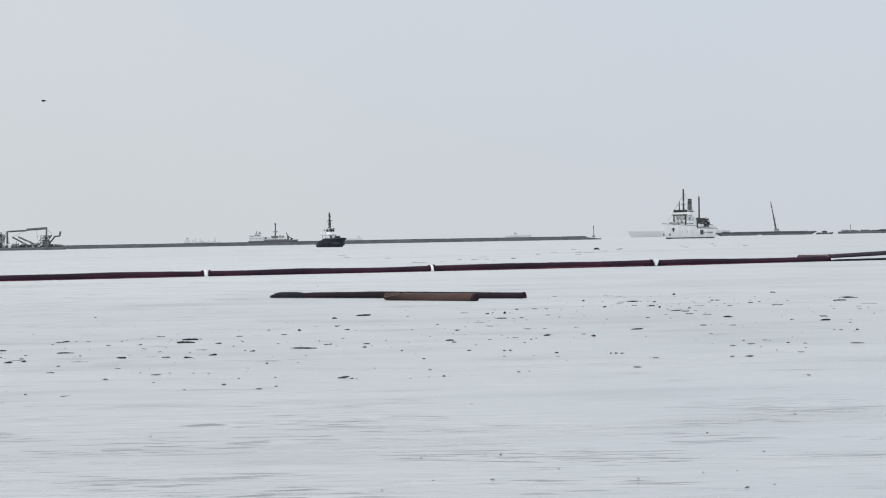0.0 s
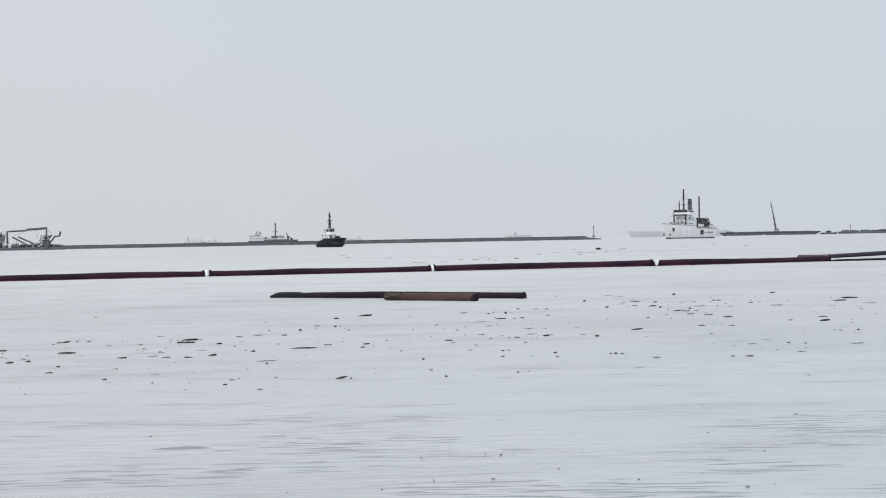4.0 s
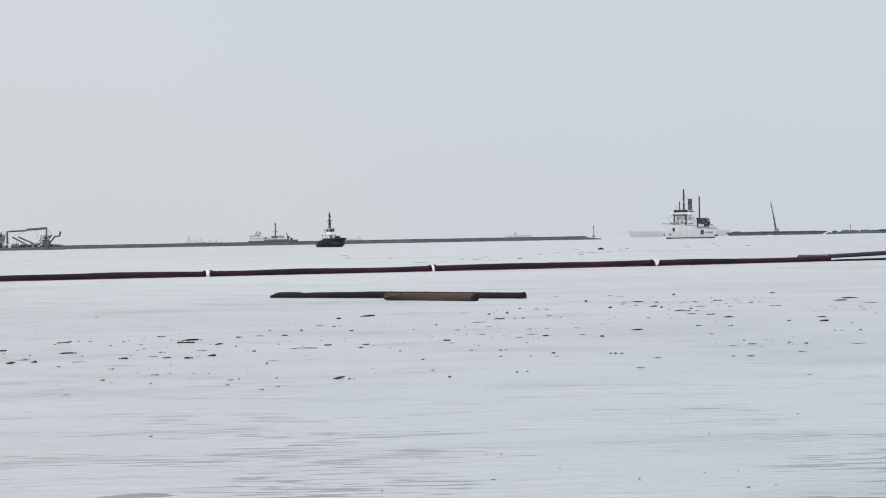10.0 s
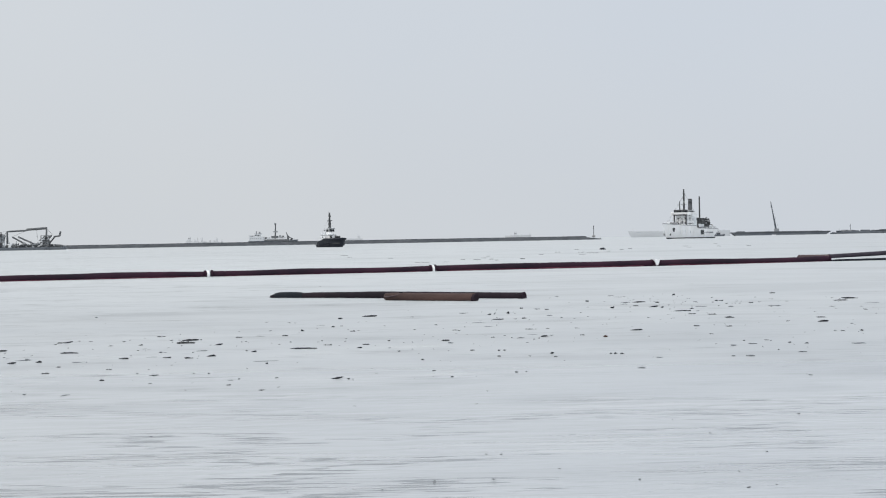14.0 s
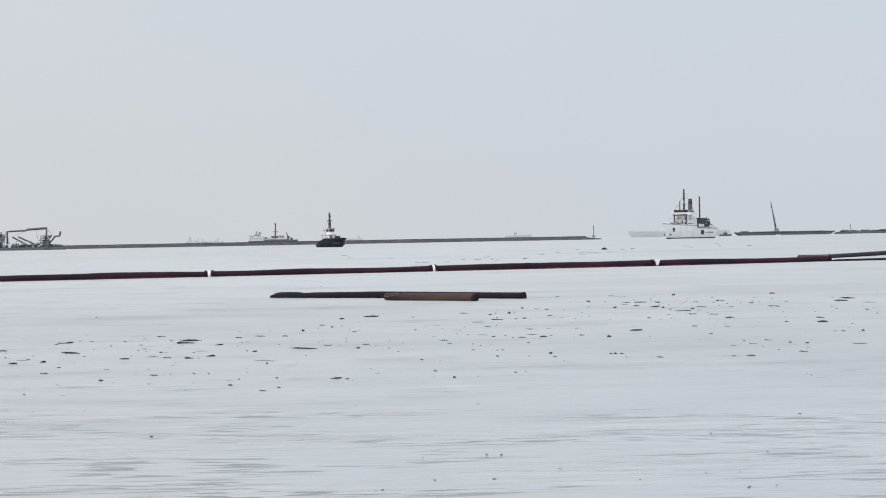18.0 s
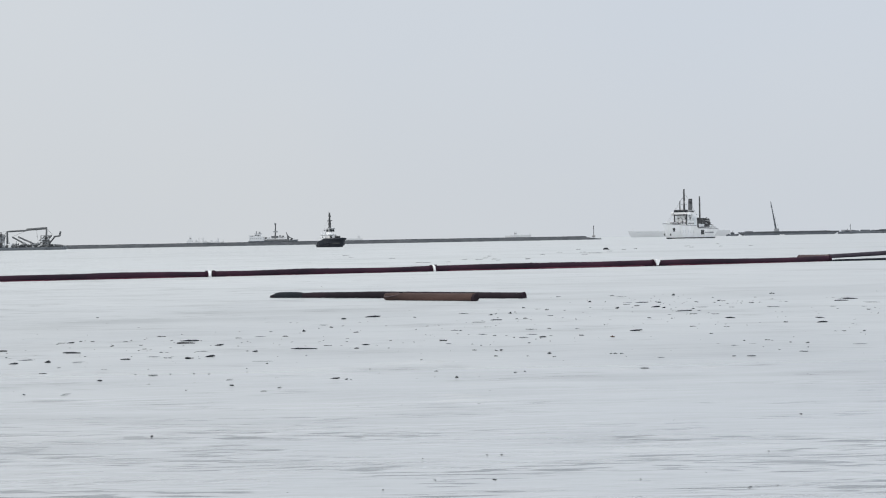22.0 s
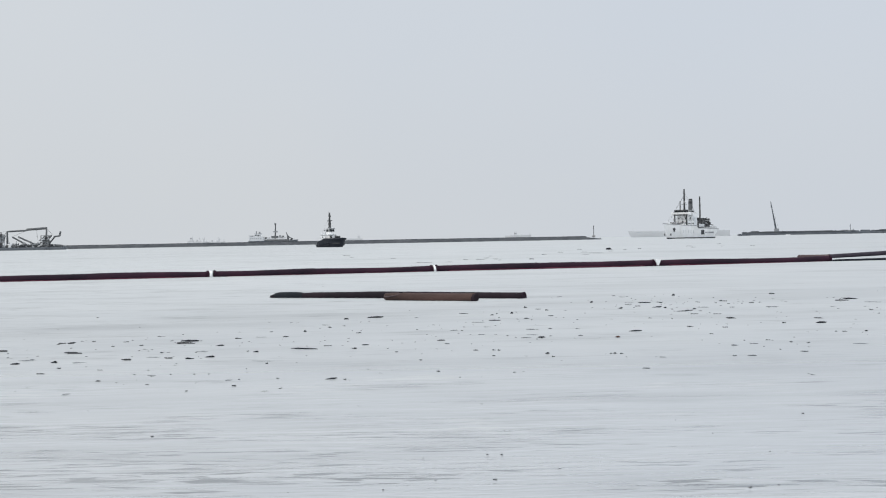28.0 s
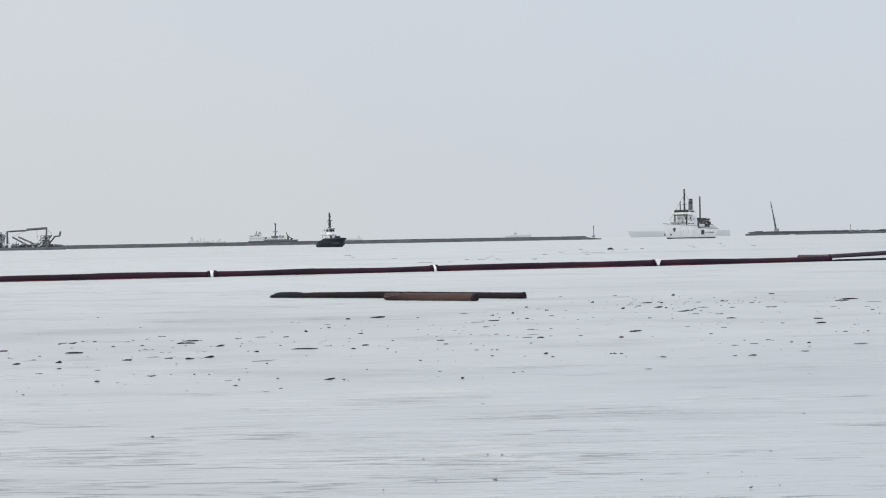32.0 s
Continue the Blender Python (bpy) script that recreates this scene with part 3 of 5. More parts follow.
    part("wing_shelter", box(4.8, 6.4, 4.1, 4.95, 11.6, 12.9, 0.1), M_WHITE, t)
    arch = [(8.3, 1.1 + 1.1 * math.cos(a), 7.6 + 2.6 * math.sin(a)) for a in [k * math.pi / 10 for k in range(11)]]
    part("hatch_hoop", tube(arch, [0.12] * 11, 6), M_GREY, t)
    # winches, vents and coils on the fore deck under the bridge front
    rnd = random.Random(12)
    for k in range(9):
        y = -3.2 + 0.82 * k
        w, h = rnd.uniform(0.25, 0.5), rnd.uniform(0.6, 1.5)
        if k % 3 == 1:
            vent = part("deck_vent", rod((8.8, y, 6.4), (8.8, y, 6.6 + h), 0.24, n=10), M_DARK, t)
            part("vent_cowl", rod((8.7, y, 6.6 + h), (9.3, y, 6.75 + h), 0.36, 0.42, 10), M_DARK, vent)
        else:
            part("deck_locker", box(8.3, 9.4, y - w, y + w, 6.4, 6.9 + h * 0.7, 0.08), M_DARK if k % 2 else M_GREY, t)
    drum = part("windlass", rod((13.2, -1.4, 7.4), (13.2, 1.6, 7.4), 0.55, n=14), M_DARK, t)
    part("windlass_frame", box(12.7, 13.7, -1.7, -1.45, 6.6, 8.0, 0.06), M_DARK, drum)
    railing([(6.7, -5.1, 11.6), (6.7, 4.9, 11.6), (0.0, 4.9, 11.6)], 1.0, 8, 0.045, t, M_WHITE)
    railing([(6.9, -3.8, 8.6), (6.9, 3.8, 8.6), (0.2, 3.8, 8.6)], 1.0, 7, 0.05, t, M_GREY)
    railing([(20.6, 0.5, 7.3), (17.0, 2.6, 6.9), (10.0, 4.5, 6.4)], 1.0, 6, 0.05, t, M_WHITE)
    railing([(20.6, -0.5, 7.3), (17.0, -2.6, 6.9), (10.0, -4.5, 6.4)], 1.0, 6, 0.05, t, M_WHITE)
    mast = part("main_mast", rod((3.9, 0.6, 13.7), (3.9, 0.6, 24.0), 0.46, 0.36), M_DARK, t)
    for z, w in ((16.5, 1.5), (19.5, 1.1), (22.0, 0.7)):
        part("yard", box(3.8, 4.0, 0.6 - w, 0.6 + w, z, z + 0.16), M_DARK, mast)
    part("radar_scanner", box(3.6, 4.3, -0.9, 2.1, 17.6, 17.95, 0.06), M_OFF, mast)
    part("fore_mast", rod((6.2, -0.4, 13.7), (6.2, -0.4, 18.2), 0.3, 0.22), M_DARK, t)
    part("funnel_casing", box(-5.0, 0.0, -2.4, 2.4, 5.5, 11.0, 0.2), M_OFF, t)
    fun = part("funnel", rod((-2.2, 0.3, 11.0), (-2.6, 0.3, 18.6), 1.1, 0.98, 18), M_HAZED_STEEL, t, "dark grey funnel")
    part("funnel_cap", rod((-2.52, 0.3, 17.0), (-2.62, 0.3, 19.3), 1.06, 0.9, 18), M_DARK, fun)
    aft = part("aft_mast", rod((-11.4, 0.4, 4.6), (-11.4, 0.4, 20.6), 0.42, 0.34), M_DARK, t)
    part("boom", rod((-11.6, 0.4, 8.0), (-16.5, 1.4, 10.2), 0.22, 0.14), M_DARK, aft)
    rnd = random.Random(6)
    part("crane_cab", box(-15.2, -12.0, -1.6, 1.4, 4.6, 8.4, 0.2), M_DARK, t)
    part("winch_house", box(-18.6, -15.6, -1.7, 1.8, 4.6, 7.0, 0.15), M_DARK, t)
    for k in range(20):
        x, y, z = rnd.uniform(-19.6, -11.4), rnd.uniform(-2.0, 2.4), rnd.uniform(5.6, 9.6)
        w = rnd.uniform(0.25, 0.7)
        if k % 2:
            part("hose_reel", rod((x, y - 0.5, z), (x, y + 0.5, z), w, n=12), M_DARK, t)
        else:
            part("gear_strut", rod((x - w, y, z - 1.2), (x + w * 1.6, y + 0.4, z + 0.5), 0.2, 0.14, 8), M_DARK, t)
    for x, z in ((-12.6, 9.2), (-14.4, 10.0), (-16.6, 9.7), (-18.2, 8.7)):
        part("gear_block", box(x - 0.6, x + 0.6, -0.9, 1.3, z - 0.9, z, 0.18), M_DARK, t)
    part("jib", rod((-13.2, 0, 7.6), (-20.6, 2.6, 6.4), 0.3, 0.2), M_DARK, t)
    part("jib_brace", rod((-10.0, 0.4, 6.0), (-17.0, 1.0, 9.6), 0.25, 0.2), M_DARK, t)
    part("davit", rod((-8.2, 2.0, 5.4), (-8.6, 2.2, 8.6), 0.22, 0.18), M_DARK, t)
    part("aft_deckhouse", box(-18.0, -9.5, -3.4, 3.4, 4.4, 5.2, 0.1), M_WHITE, t)
    for x, s in ((-7.2, 1), (-7.2, -1)):
        part("lifeboat", hull_mesh(4.2, 1.6, 1.2, 0.9, 0.9), M_OFF, t).matrix_basis = pose(x, s * 3.4, 6.0)
        part("boat_davit", rod((x - 1.2, s * 3.0, 4.8), (x - 1.2, s * 3.5, 7.8), 0.14, 0.1, 8), M_GREY, t)
    railing([(-21.0, 4.0, 4.6), (-5, 4.7, 4.95)], 1.0, 10, 0.07, t, M_GREY)
    part("stern_post", rod((-21.0, 2.0, 4.6), (-21.4, 2.0, 7.0), 0.12), M_WHITE, t)
    for x0, y0 in ((3.9, 0.6), ):
        for s in (-1, 1):
            part("stay", rod((x0, y0, 22.5), (-3.5, s * 3.2, 11.4), 0.05, n=5), M_DARK, mast)
            part("stay", rod((x0, y0, 21.0), (19.5, s * 0.4, 7.0), 0.03, n=5), M_DARK, mast)
    return t


ship = white_ship(pose(118.82, 803, 0, 0, 0, -128.5))


# ---- the dredger ----
def dredger(m):
    t = thing("dredger", m, "dark cutter dredger with gantry frame and raised spuds", "dredger")
    rnd = random.Random(9)
    part("pontoon", box(-38, 17.8, 0, 12, -0.6, 1.5, 0.25), M_BARGE, t)
    part("side_pontoon", box(-30, 10, -1.5, -0.02, -0.6, 1.2, 0.2), M_BARGE, t)
    gantry = part("gantry_beam", rod((-11.0, 5, 9.75), (-0.9, 5, 10.2), 0.45, n=8), M_HAZED_STEEL, t)
    part("gantry_head", rod((-0.9, 5, 10.6), (9.6, 5, 11.2), 0.62, n=8), M_HAZED_STEEL, gantry)
    for x, z in ((-11.0, 9.9), (9.2, 11.3)):
        for y in (4.3, 5.7):
            part("gantry_leg", rod((x, y, 1.4), (x, 5 + (y - 5) * 0.4, z), 0.42, 0.36, 8), M_HAZED_STEEL, t)
    for (x0, z0, x1, z1) in ((-7.3, 6.9, 1.0, 2.2), (-4.2, 6.9, 7.2, 1.6)):
        spud = part("spud", rod((x0, 0.6, z0), (x1, 0.6, z1), 0.42, n=10), M_HAZED_STEEL, t)
        part("spud_collar", rod((x0 + 0.7 * (x1 - x0), 0.6, z0 + 0.7 * (z1 - z0)), (x0 + 0.78 * (x1 - x0), 0.6, z0 + 0.78 * (z1 - z0)), 0.7, n=10), M_GREY, spud)
    for x0, x1, h, mat in ((-36, -29, 5.2, M_GREY), (-28, -22, 6.0, M_OFF), (-21, -16.5, 4.6, M_GREY), (-15.8, -13.2, 5.4, M_OFF)):
        house = part("deckhouse", box(x0, x1, 3.0, 8.5, 1.5, h, 0.2), mat, t)
        windows([x0 + 1.0 + 1.6 * k for k in range(int((x1 - x0 - 0.6) / 1.6))], 2.97, h - 1.6, h - 0.7, 0.9, house)
        part("roof_plate", box(x0 - 0.3, x1 + 0.3, 2.7, 8.8, h, h + 0.2, 0.05), M_HAZED_STEEL, house)
    for x in (-20.0, -16.0, -13.6):
        tower = part("lattice_post", rod((x, 3, 4.5), (x, 3, 9.6), 0.26, n=6), M_HAZED_STEEL, t)
        part("brace", rod((x, 3, 5.0), (x + 2.4, 3, 9.0), 0.16, n=5), M_HAZED_STEEL, tower)
    for k in range(14):
        x, z = rnd.uniform(-21, -11.5), rnd.uniform(2, 8.6)
        w = rnd.uniform(0.3, 1.0)
        part("deck_gear", box(x - w, x + w, 0.8, 2.4, z - w, z + w * 0.8, 0.1), rnd.choice((M_HAZED_STEEL, M_DARK, M_OFF)), t)
    part("walkway", box(-20.4, -12.4, 2.6, 3.4, 8.3, 8.55, 0.05), M_HAZED_STEEL, t)
    for k in range(5):
        x = -20.5 + 2.0 * k
        part("pale_tank", rod((x, 1.0, 2.6 + 0.8 * (k % 3)), (x, 2.6, 2.6 + 0.8 * (k % 3)), 0.75, n=14), M_OFF, t, "pale round tank")
    for k in range(6):
        x = -21.0 + 1.7 * k
        part("deck_strut", rod((x, 1.6, 2.0), (x + 1.5, 1.8, 8.4 - 0.5 * (k % 2)), 0.17, n=6), M_HAZED_STEEL, t)
    for k in range(5):
        x = -10.2 + 3.6 * k
        part("mooring_winch", rod((x, 0.6, 2.3), (x, 1.9, 2.3), 0.7, n=12), M_HAZED_STEEL, t)
        part("stanchion", rod((x + 1.4, 0.6, 1.5), (x + 1.4, 0.6, 4.2 + 0.6 * (k % 2)), 0.14, n=6), M_GREY, t)
    for x, z, mat in ((-10.0, 2.5, M_OFF), (-8.3, 3.1, M_OFF), (-6.6, 2.4, M_GREY)):
        part("pale_tank", rod((x, 0.7, z), (x, 2.4, z), 0.85, n=14), mat, t, "pale round tank")
    part("switch_house", box(-15.6, -12.2, 2.4, 4.6, 5.5, 8.0, 0.2), M_GREY, t)
    part("winch_drum", rod((-14.8, 1.6, 2.6), (-14.8, 3.0, 2.6), 1.2, n=16), M_HAZED_STEEL, t)
    for k in range(16):
        x = rnd.uniform(-9, 9)
        h = rnd.uniform(0.7, 2.2)
        w = rnd.uniform(0.5, 1.3)
        part("machinery", box(x - w, x + w, rnd.uniform(1, 3), rnd.uniform(5, 9), 1.5, 1.5 + h, 0.15), rnd.choice((M_HAZED_STEEL, M_OFF, M_BARGE, M_OFF)), t)
    for k in range(26):
        x, y, h = rnd.uniform(-10.4, 14.5), rnd.uniform(0.3, 2.2), rnd.uniform(0.6, 2.6)
        kind = k % 4
        if kind == 0:
            part("deck_pipe", rod((x - 1.2, y, 1.9), (x + 1.2, y, 1.9 + h * 0.5), 0.22, n=8), rnd.choice((M_HAZED_STEEL, M_DARK)), t)
        elif kind == 1:
            part("deck_box", box(x - 0.5, x + 0.5, y - 0.5, y + 0.5, 1.5, 1.6 + h * 0.7, 0.08), rnd.choice((M_OFF, M_WHITE, M_DARK, M_OFF)), t)
        elif kind == 2:
            part("deck_post", rod((x, y, 1.5), (x + rnd.uniform(-0.4, 0.4), y, 1.8 + h), 0.13, n=6), M_DARK, t)
        else:
            part("coiled_hose", tube([(x + 0.55 * math.cos(q), y + 0.55 * math.sin(q), 1.75) for q in [j * math.pi / 6 for j in range(13)]], [0.2] * 13, 6), M_DARK, t)
    pump = part("pump_house", box(7.6, 10.6, 2, 8, 1.5, 4.6, 0.2), M_GREY, t)
    windows((8.4, 9.8), 1.97, 3.0, 3.8, 0.8, pump)
    for x in (7.0, 9.1, 11.2):
        part("tower_post", rod((x, 1.8, 1.5), (x + 0.1, 1.8, 7.4), 0.2, n=6), M_HAZED_STEEL, t)
    for z in (4.9, 6.2, 7.3):
        part("tower_rail", rod((6.8, 1.8, z), (11.5, 1.8, z), 0.16, n=6), M_HAZED_STEEL, t)
    for x0, x1 in ((7.0, 9.1), (9.1, 11.2), (11.2, 9.1)):
        part("tower_brace", rod((x0, 1.8, 4.9), (x1, 1.8, 7.3), 0.13, n=6), M_HAZED_STEEL, t)
    for k in range(9):
        x, z, w = rnd.uniform(5.5, 13), rnd.uniform(2.4, 6.8), rnd.uniform(0.35, 0.9)
        part("pipework", rod((x - w, 1.4, z), (x + w, 1.6, z + rnd.uniform(-1.2, 1.2)), 0.3, n=8), rnd.choice((M_HAZED_STEEL, M_OFF, M_DARK)), t)
    cab = part("tower_cab", box(7.3, 10.7, 2.4, 5.0, 4.9, 6.7, 0.2), M_OFF, t)
    windows((8.2, 9.7), 2.37, 5.6, 6.3, 0.9, cab)
    part("pump_roof", box(7.3, 10.9, 1.7, 8.3, 4.6, 4.8, 0.08), M_HAZED_STEEL, pump)
    part("ladder_arm", rod((11.0, 4, 3.4), (13.6, 4, 6.6), 0.36, n=8), M_HAZED_STEEL, t)
    arm = part("crane_arm", rod((10.4, 4, 6.4), (16.2, 4, 7.1), 0.4, n=8), M_HAZED_STEEL, t)
    part("crane_head", rod((16.1, 4, 6.9), (16.7, 4, 9.4), 0.5, n=8), M_HAZED_STEEL, arm)
    part("cutter_ladder", rod((9.5, 5, 2.4), (17.4, 5, 1.9), 0.7, n=8), M_HAZED_STEEL, t)
    part("bollard", rod((14.5, 1, 1.5), (14.5, 1, 2.8), 0.35), M_HAZED_STEEL, t)
    for p, q in (((-11, 5, 9.9), (-20, 5, 8.6)), ((9.2, 5, 11.2), (13.6, 4, 6.6)), ((-0.9, 5, 10.2), (-8, 3, 7)), ((4, 5, 10.9), (5.6, 3, 2.4))):
        part("cable", rod(p, q, 0.06, n=5), M_HAZED_STEEL, t)
    railing([(-38, 0.1, 1.5), (16, 0.1, 1.5)], 1.0, 24, 0.05, t, M_HAZED_STEEL)
    return t


dredger(pose(-213.10, 846, 0))


# ---- vessels beyond the breakwater ----
def anchored_ship(m):
    t = thing("anchored_ship", m, "grey and white workboat lying behind the breakwater", "ship")
    part("hull", hull_mesh(42, 9, 4.0, 3.0, 3.2, 2.4, 0.05, 0.9), M_BARGE, t)
    # pale greys and grey panes hold the distance haze as colour
    house = part("deckhouse", box(-20.5, -8.4, -3.8, 3.8, 2.9, 6.7, 0.2), M_PALE, t)
    windows([-19 + 1.7 * k for k in range(6)], -3.83, 4.9, 5.5, 0.6, house, mat=M_GREY)
    bridge = part("wheelhouse", box(-15.6, -9.8, -3.0, 3.0, 6.7, 9.0, 0.2), M_OFF, t)
    windows([-14.9 + 1.2 * k for k in range(4)], -3.03, 7.3, 8.3, 0.8, bridge, mat=M_HAZED_STEEL)
    part("bridge_roof", box(-15.9, -9.5, -3.3, 3.3, 9.0, 9.4, 0.08), M_GREY, bridge)
    part("signal_mast", rod((-14.2, 0, 9.3), (-14.2, 0, 11.4), 0.4, 0.3), M_GREY, t)
    railing([(-20.3, -3.7, 6.7), (-15.8, -3.7, 6.7)], 1.1, 4, 0.08, t, M_GREY)
    railing([(-8, -3.3, 5.2), (8, -3.3, 5.2)], 1.1, 10, 0.08, t, M_GREY)
    long_house = part("long_house", box(-8.4, 9, -3.4, 3.4, 2.5, 4.9, 0.2), M_PALE, t)
    windows([-7.2 + 2.6 * k for k in range(6)], -3.43, 3.9, 4.5, 1.0, long_house, mat=M_GREY)
    part("bulwark", box(-7.6, 13.0, -4.4, -4.1, 2.4, 4.1, 0.1), M_HAZED_STEEL, t)
    part("exhaust", rod((-11.6, 0, 9.3), (-11.6, 0, 11.0), 0.7), M_GREY, t)
    mast = part("mast", rod((1.5, 0, 3), (2.0, 0, 17.9), 0.7, 0.45), M_HAZED_STEEL, t)
    for z in (10, 12.5, 15):
        part("yard", box(1.3, 1.7, -1.8, 1.8, z, z + 0.3), M_GREY, mast)
    part("mast_house", box(-1.8, 4.2, -2, 2, 5.2, 7.2, 0.2), M_HAZED_STEEL, t)
    part("mast_platform", box(-0.3, 3.6, -1.6, 1.6, 10.2, 11.4, 0.2), M_GREY, mast)
    part("masthead", box(0.9, 2.7, -0.8, 0.8, 16.8, 18.2, 0.2), M_GREY, mast)
    part("awning", box(4.5, 10.5, -3.2, 3.2, 5.2, 6.2, 0.3), M_PALE, t)
    part("winch", rod((15.0, -2, 3.9), (15.0, 2, 3.9), 1.0, n=14), M_DARK, t)
    part("deck_load", box(9.2, 13.5, -3, 3, 2.7, 4.4, 0.4), M_GREY, t)
    crane = part("deck_crane", rod((12.5, 0, 2.8), (12.0, 0, 7.4), 1.0, 0.7), M_HAZED_STEEL, t)
    part("jib", rod((12.0, 0, 7.2), (10.8, 0, 10.2), 0.5, 0.3), M_HAZED_STEEL, crane)
    part("jib_arm", rod((12.0, 0, 6.8), (17.0, 0, 4.0), 0.5, 0.35), M_HAZED_STEEL, crane)
    for k, (x, w, h) in enumerate(((-19.2, 0.8, 1.3), (-17.4, 0.6, 0.9), (-6.4, 1.1, 1.2), (-3.6, 0.8, 0.8), (5.8, 0.9, 1.6), (8.2, 1.0, 1.1), (17.4, 0.8, 1.2))):
        z = 6.7 if x < -9 else 4.9 if x < 4 else 6.2 if x < 10 else 3.6
        part("deck_gear", box(x - w, x + w, -2.6, -1.2, z, z + h, 0.15), (M_PALE, M_GREY, M_HAZED_STEEL)[k % 3], t)
    return t


anchored_ship(pose(-143.37, 1400, 0, 0, 0, 4))


def cargo_ship(m, length, hull_h, house_h, seed, label, house_at=0.4, paint=None, derricks=0):
    """A far freighter in haze-paled colour, with its house near one end and low hatches."""
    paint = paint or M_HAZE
    rnd = random.Random(seed)
    t = thing("cargo_ship", m, label, "cargo ship", "pale ships on the horizon")
    part("hull", hull_mesh(length, length * 0.13, hull_h * 1.12, hull_h, hull_h, 2.6, 0.03, 0.9), paint, t)
    x = -house_at * length
    w = length * 0.05
    house = part("deckhouse", box(x - w, x + w, -w, w, hull_h * 0.95, house_h, 0.2), paint, t)
    windows([x - w * 0.7 + k * w * 0.35 for k in range(5)], -w - 0.03, house_h - 2.4, house_h - 1.2, w * 0.2, house)
    part("funnel", rod((x - w * 0.6, 0, house_h), (x - w * 0.6, 0, house_h * 1.16), w * 0.25), paint, t)
    part("mast", rod((x + w * 0.5, 0, house_h), (x + w * 0.5, 0, house_h * 1.3), 0.3), paint, t)
    part("foremast", rod((0.45 * length, 0, hull_h), (0.45 * length, 0, hull_h * 1.75), 0.35), paint, t)
    n = 6
    for k in range(n):
        c = (-0.25 + 0.62 * k / (n - 1)) * length
        part("hatch", box(c - 0.05 * length, c + 0.05 * length, -0.035 * length, 0.035 * length, hull_h * 0.95, hull_h * (1.08 + 0.12 * rnd.random()), 0.1), paint, t)
    for k in range(derricks):
        c = (-0.42 + 0.84 * k / max(1, derricks - 1) + rnd.uniform(-0.05, 0.05)) * length
        top = house_h * rnd.uniform(0.55, 1.0)
        w = rnd.uniform(0.9, 2.2)
        post = part("derrick_post", rod((c, 0, hull_h), (c, 0, top), 0.6 * w, 0.45 * w), paint, t)
        if k % 3 == 1:
            part("derrick_boom", rod((c, 0, hull_h * 1.3), (c + rnd.choice((-4, 5)), 0, top * 0.9), 0.7), paint, post)
        part("hold_gear", box(c - w * 2.2, c + w * 1.6, -3, 3, hull_h * 0.9, hull_h * rnd.uniform(1.2, 2.1), 0.3), paint, t)
    return t


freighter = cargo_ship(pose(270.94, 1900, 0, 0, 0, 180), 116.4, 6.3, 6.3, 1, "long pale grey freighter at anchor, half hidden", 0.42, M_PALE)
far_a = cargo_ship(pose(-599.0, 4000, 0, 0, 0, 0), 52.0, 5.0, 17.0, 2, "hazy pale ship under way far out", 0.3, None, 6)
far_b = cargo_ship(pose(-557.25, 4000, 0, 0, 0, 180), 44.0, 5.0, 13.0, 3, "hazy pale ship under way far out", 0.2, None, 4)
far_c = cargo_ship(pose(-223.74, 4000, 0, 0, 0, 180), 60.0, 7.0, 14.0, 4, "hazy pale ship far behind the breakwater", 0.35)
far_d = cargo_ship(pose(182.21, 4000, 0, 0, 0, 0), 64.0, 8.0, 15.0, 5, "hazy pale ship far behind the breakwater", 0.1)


# ---- the tow on the right ----
def deck_barge(m, length, h):
    t = thing("deck_barge", m, "long flat dark grey barge under tow", "barge")
    bm = bmesh.new()
    half, w = length / 2, 9.0
    prof = [(-half + 5, -0.5), (-half, h * 0.8), (-half, h), (half, h), (half, h * 0.8), (half - 6, -0.5)]
    a = [bm.verts.new((x, -w, z)) for x, z in prof]
    b = [bm.verts.new((x, w, z)) for x, z in prof]
    bm.faces.new(a)
    bm.faces.new(b[::-1])
    for i in range(6):
        bm.faces.new((a[i], b[i], b[(i + 1) % 6], a[(i + 1) % 6]))
    bmesh.ops.recalc_face_normals(bm, faces=bm.faces)
    part("hull", bm, M_BARGE, t)
    part("deckhouse", box(-half + 6, -half + 13, -5, 5, h, h + 0.9, 0.2), M_BARGE, t)
    part("coaming", box(-half + 18, half - 12, -8, 8, h, h + 0.35, 0.1), M_BARGE, t)
    for s in (-1, 1):
        for k in range(4):
            x = -half + 10 + k * (length - 20) / 3
            part("bollard", rod((x, s * 8.0, h), (x, s * 8.0, h + 0.6), 0.4), M_DARK, t)
    part("rubbing_strake", box(-half + 2, half - 2, -w - 0.25, -w, h * 0.7, h * 0.85, 0.05), M_DARK, t)
    return t


def small_boat(m, length, h, mat, label, house=True):
    t = thing("small_boat", m, label, "boat", "small boats by the barge")
    part("hull", hull_mesh(length, length * 0.3, h * 0.62, h * 0.42, h * 0.42), mat, t)
    if house:
        w = part("wheelhouse", box(-length * 0.16, length * 0.12, -length * 0.09, length * 0.09, h * 0.38, h, 0.1), mat, t)
        windows([-length * 0.08, length * 0.04], -length * 0.09 - 0.03, h * 0.7, h * 0.88, length * 0.08, w)
        part("mast", rod((0, 0, h), (0, 0, h * 1.5), length * 0.012, n=6), mat, t)
    part("engine_box", box(-length * 0.4, -length * 0.25, -length * 0.08, length * 0.08, h * 0.3, h * 0.55, 0.05), mat, t)
    return t


barge = deck_barge(pose(332.17, 1700, 0), 100.5, 3.5)
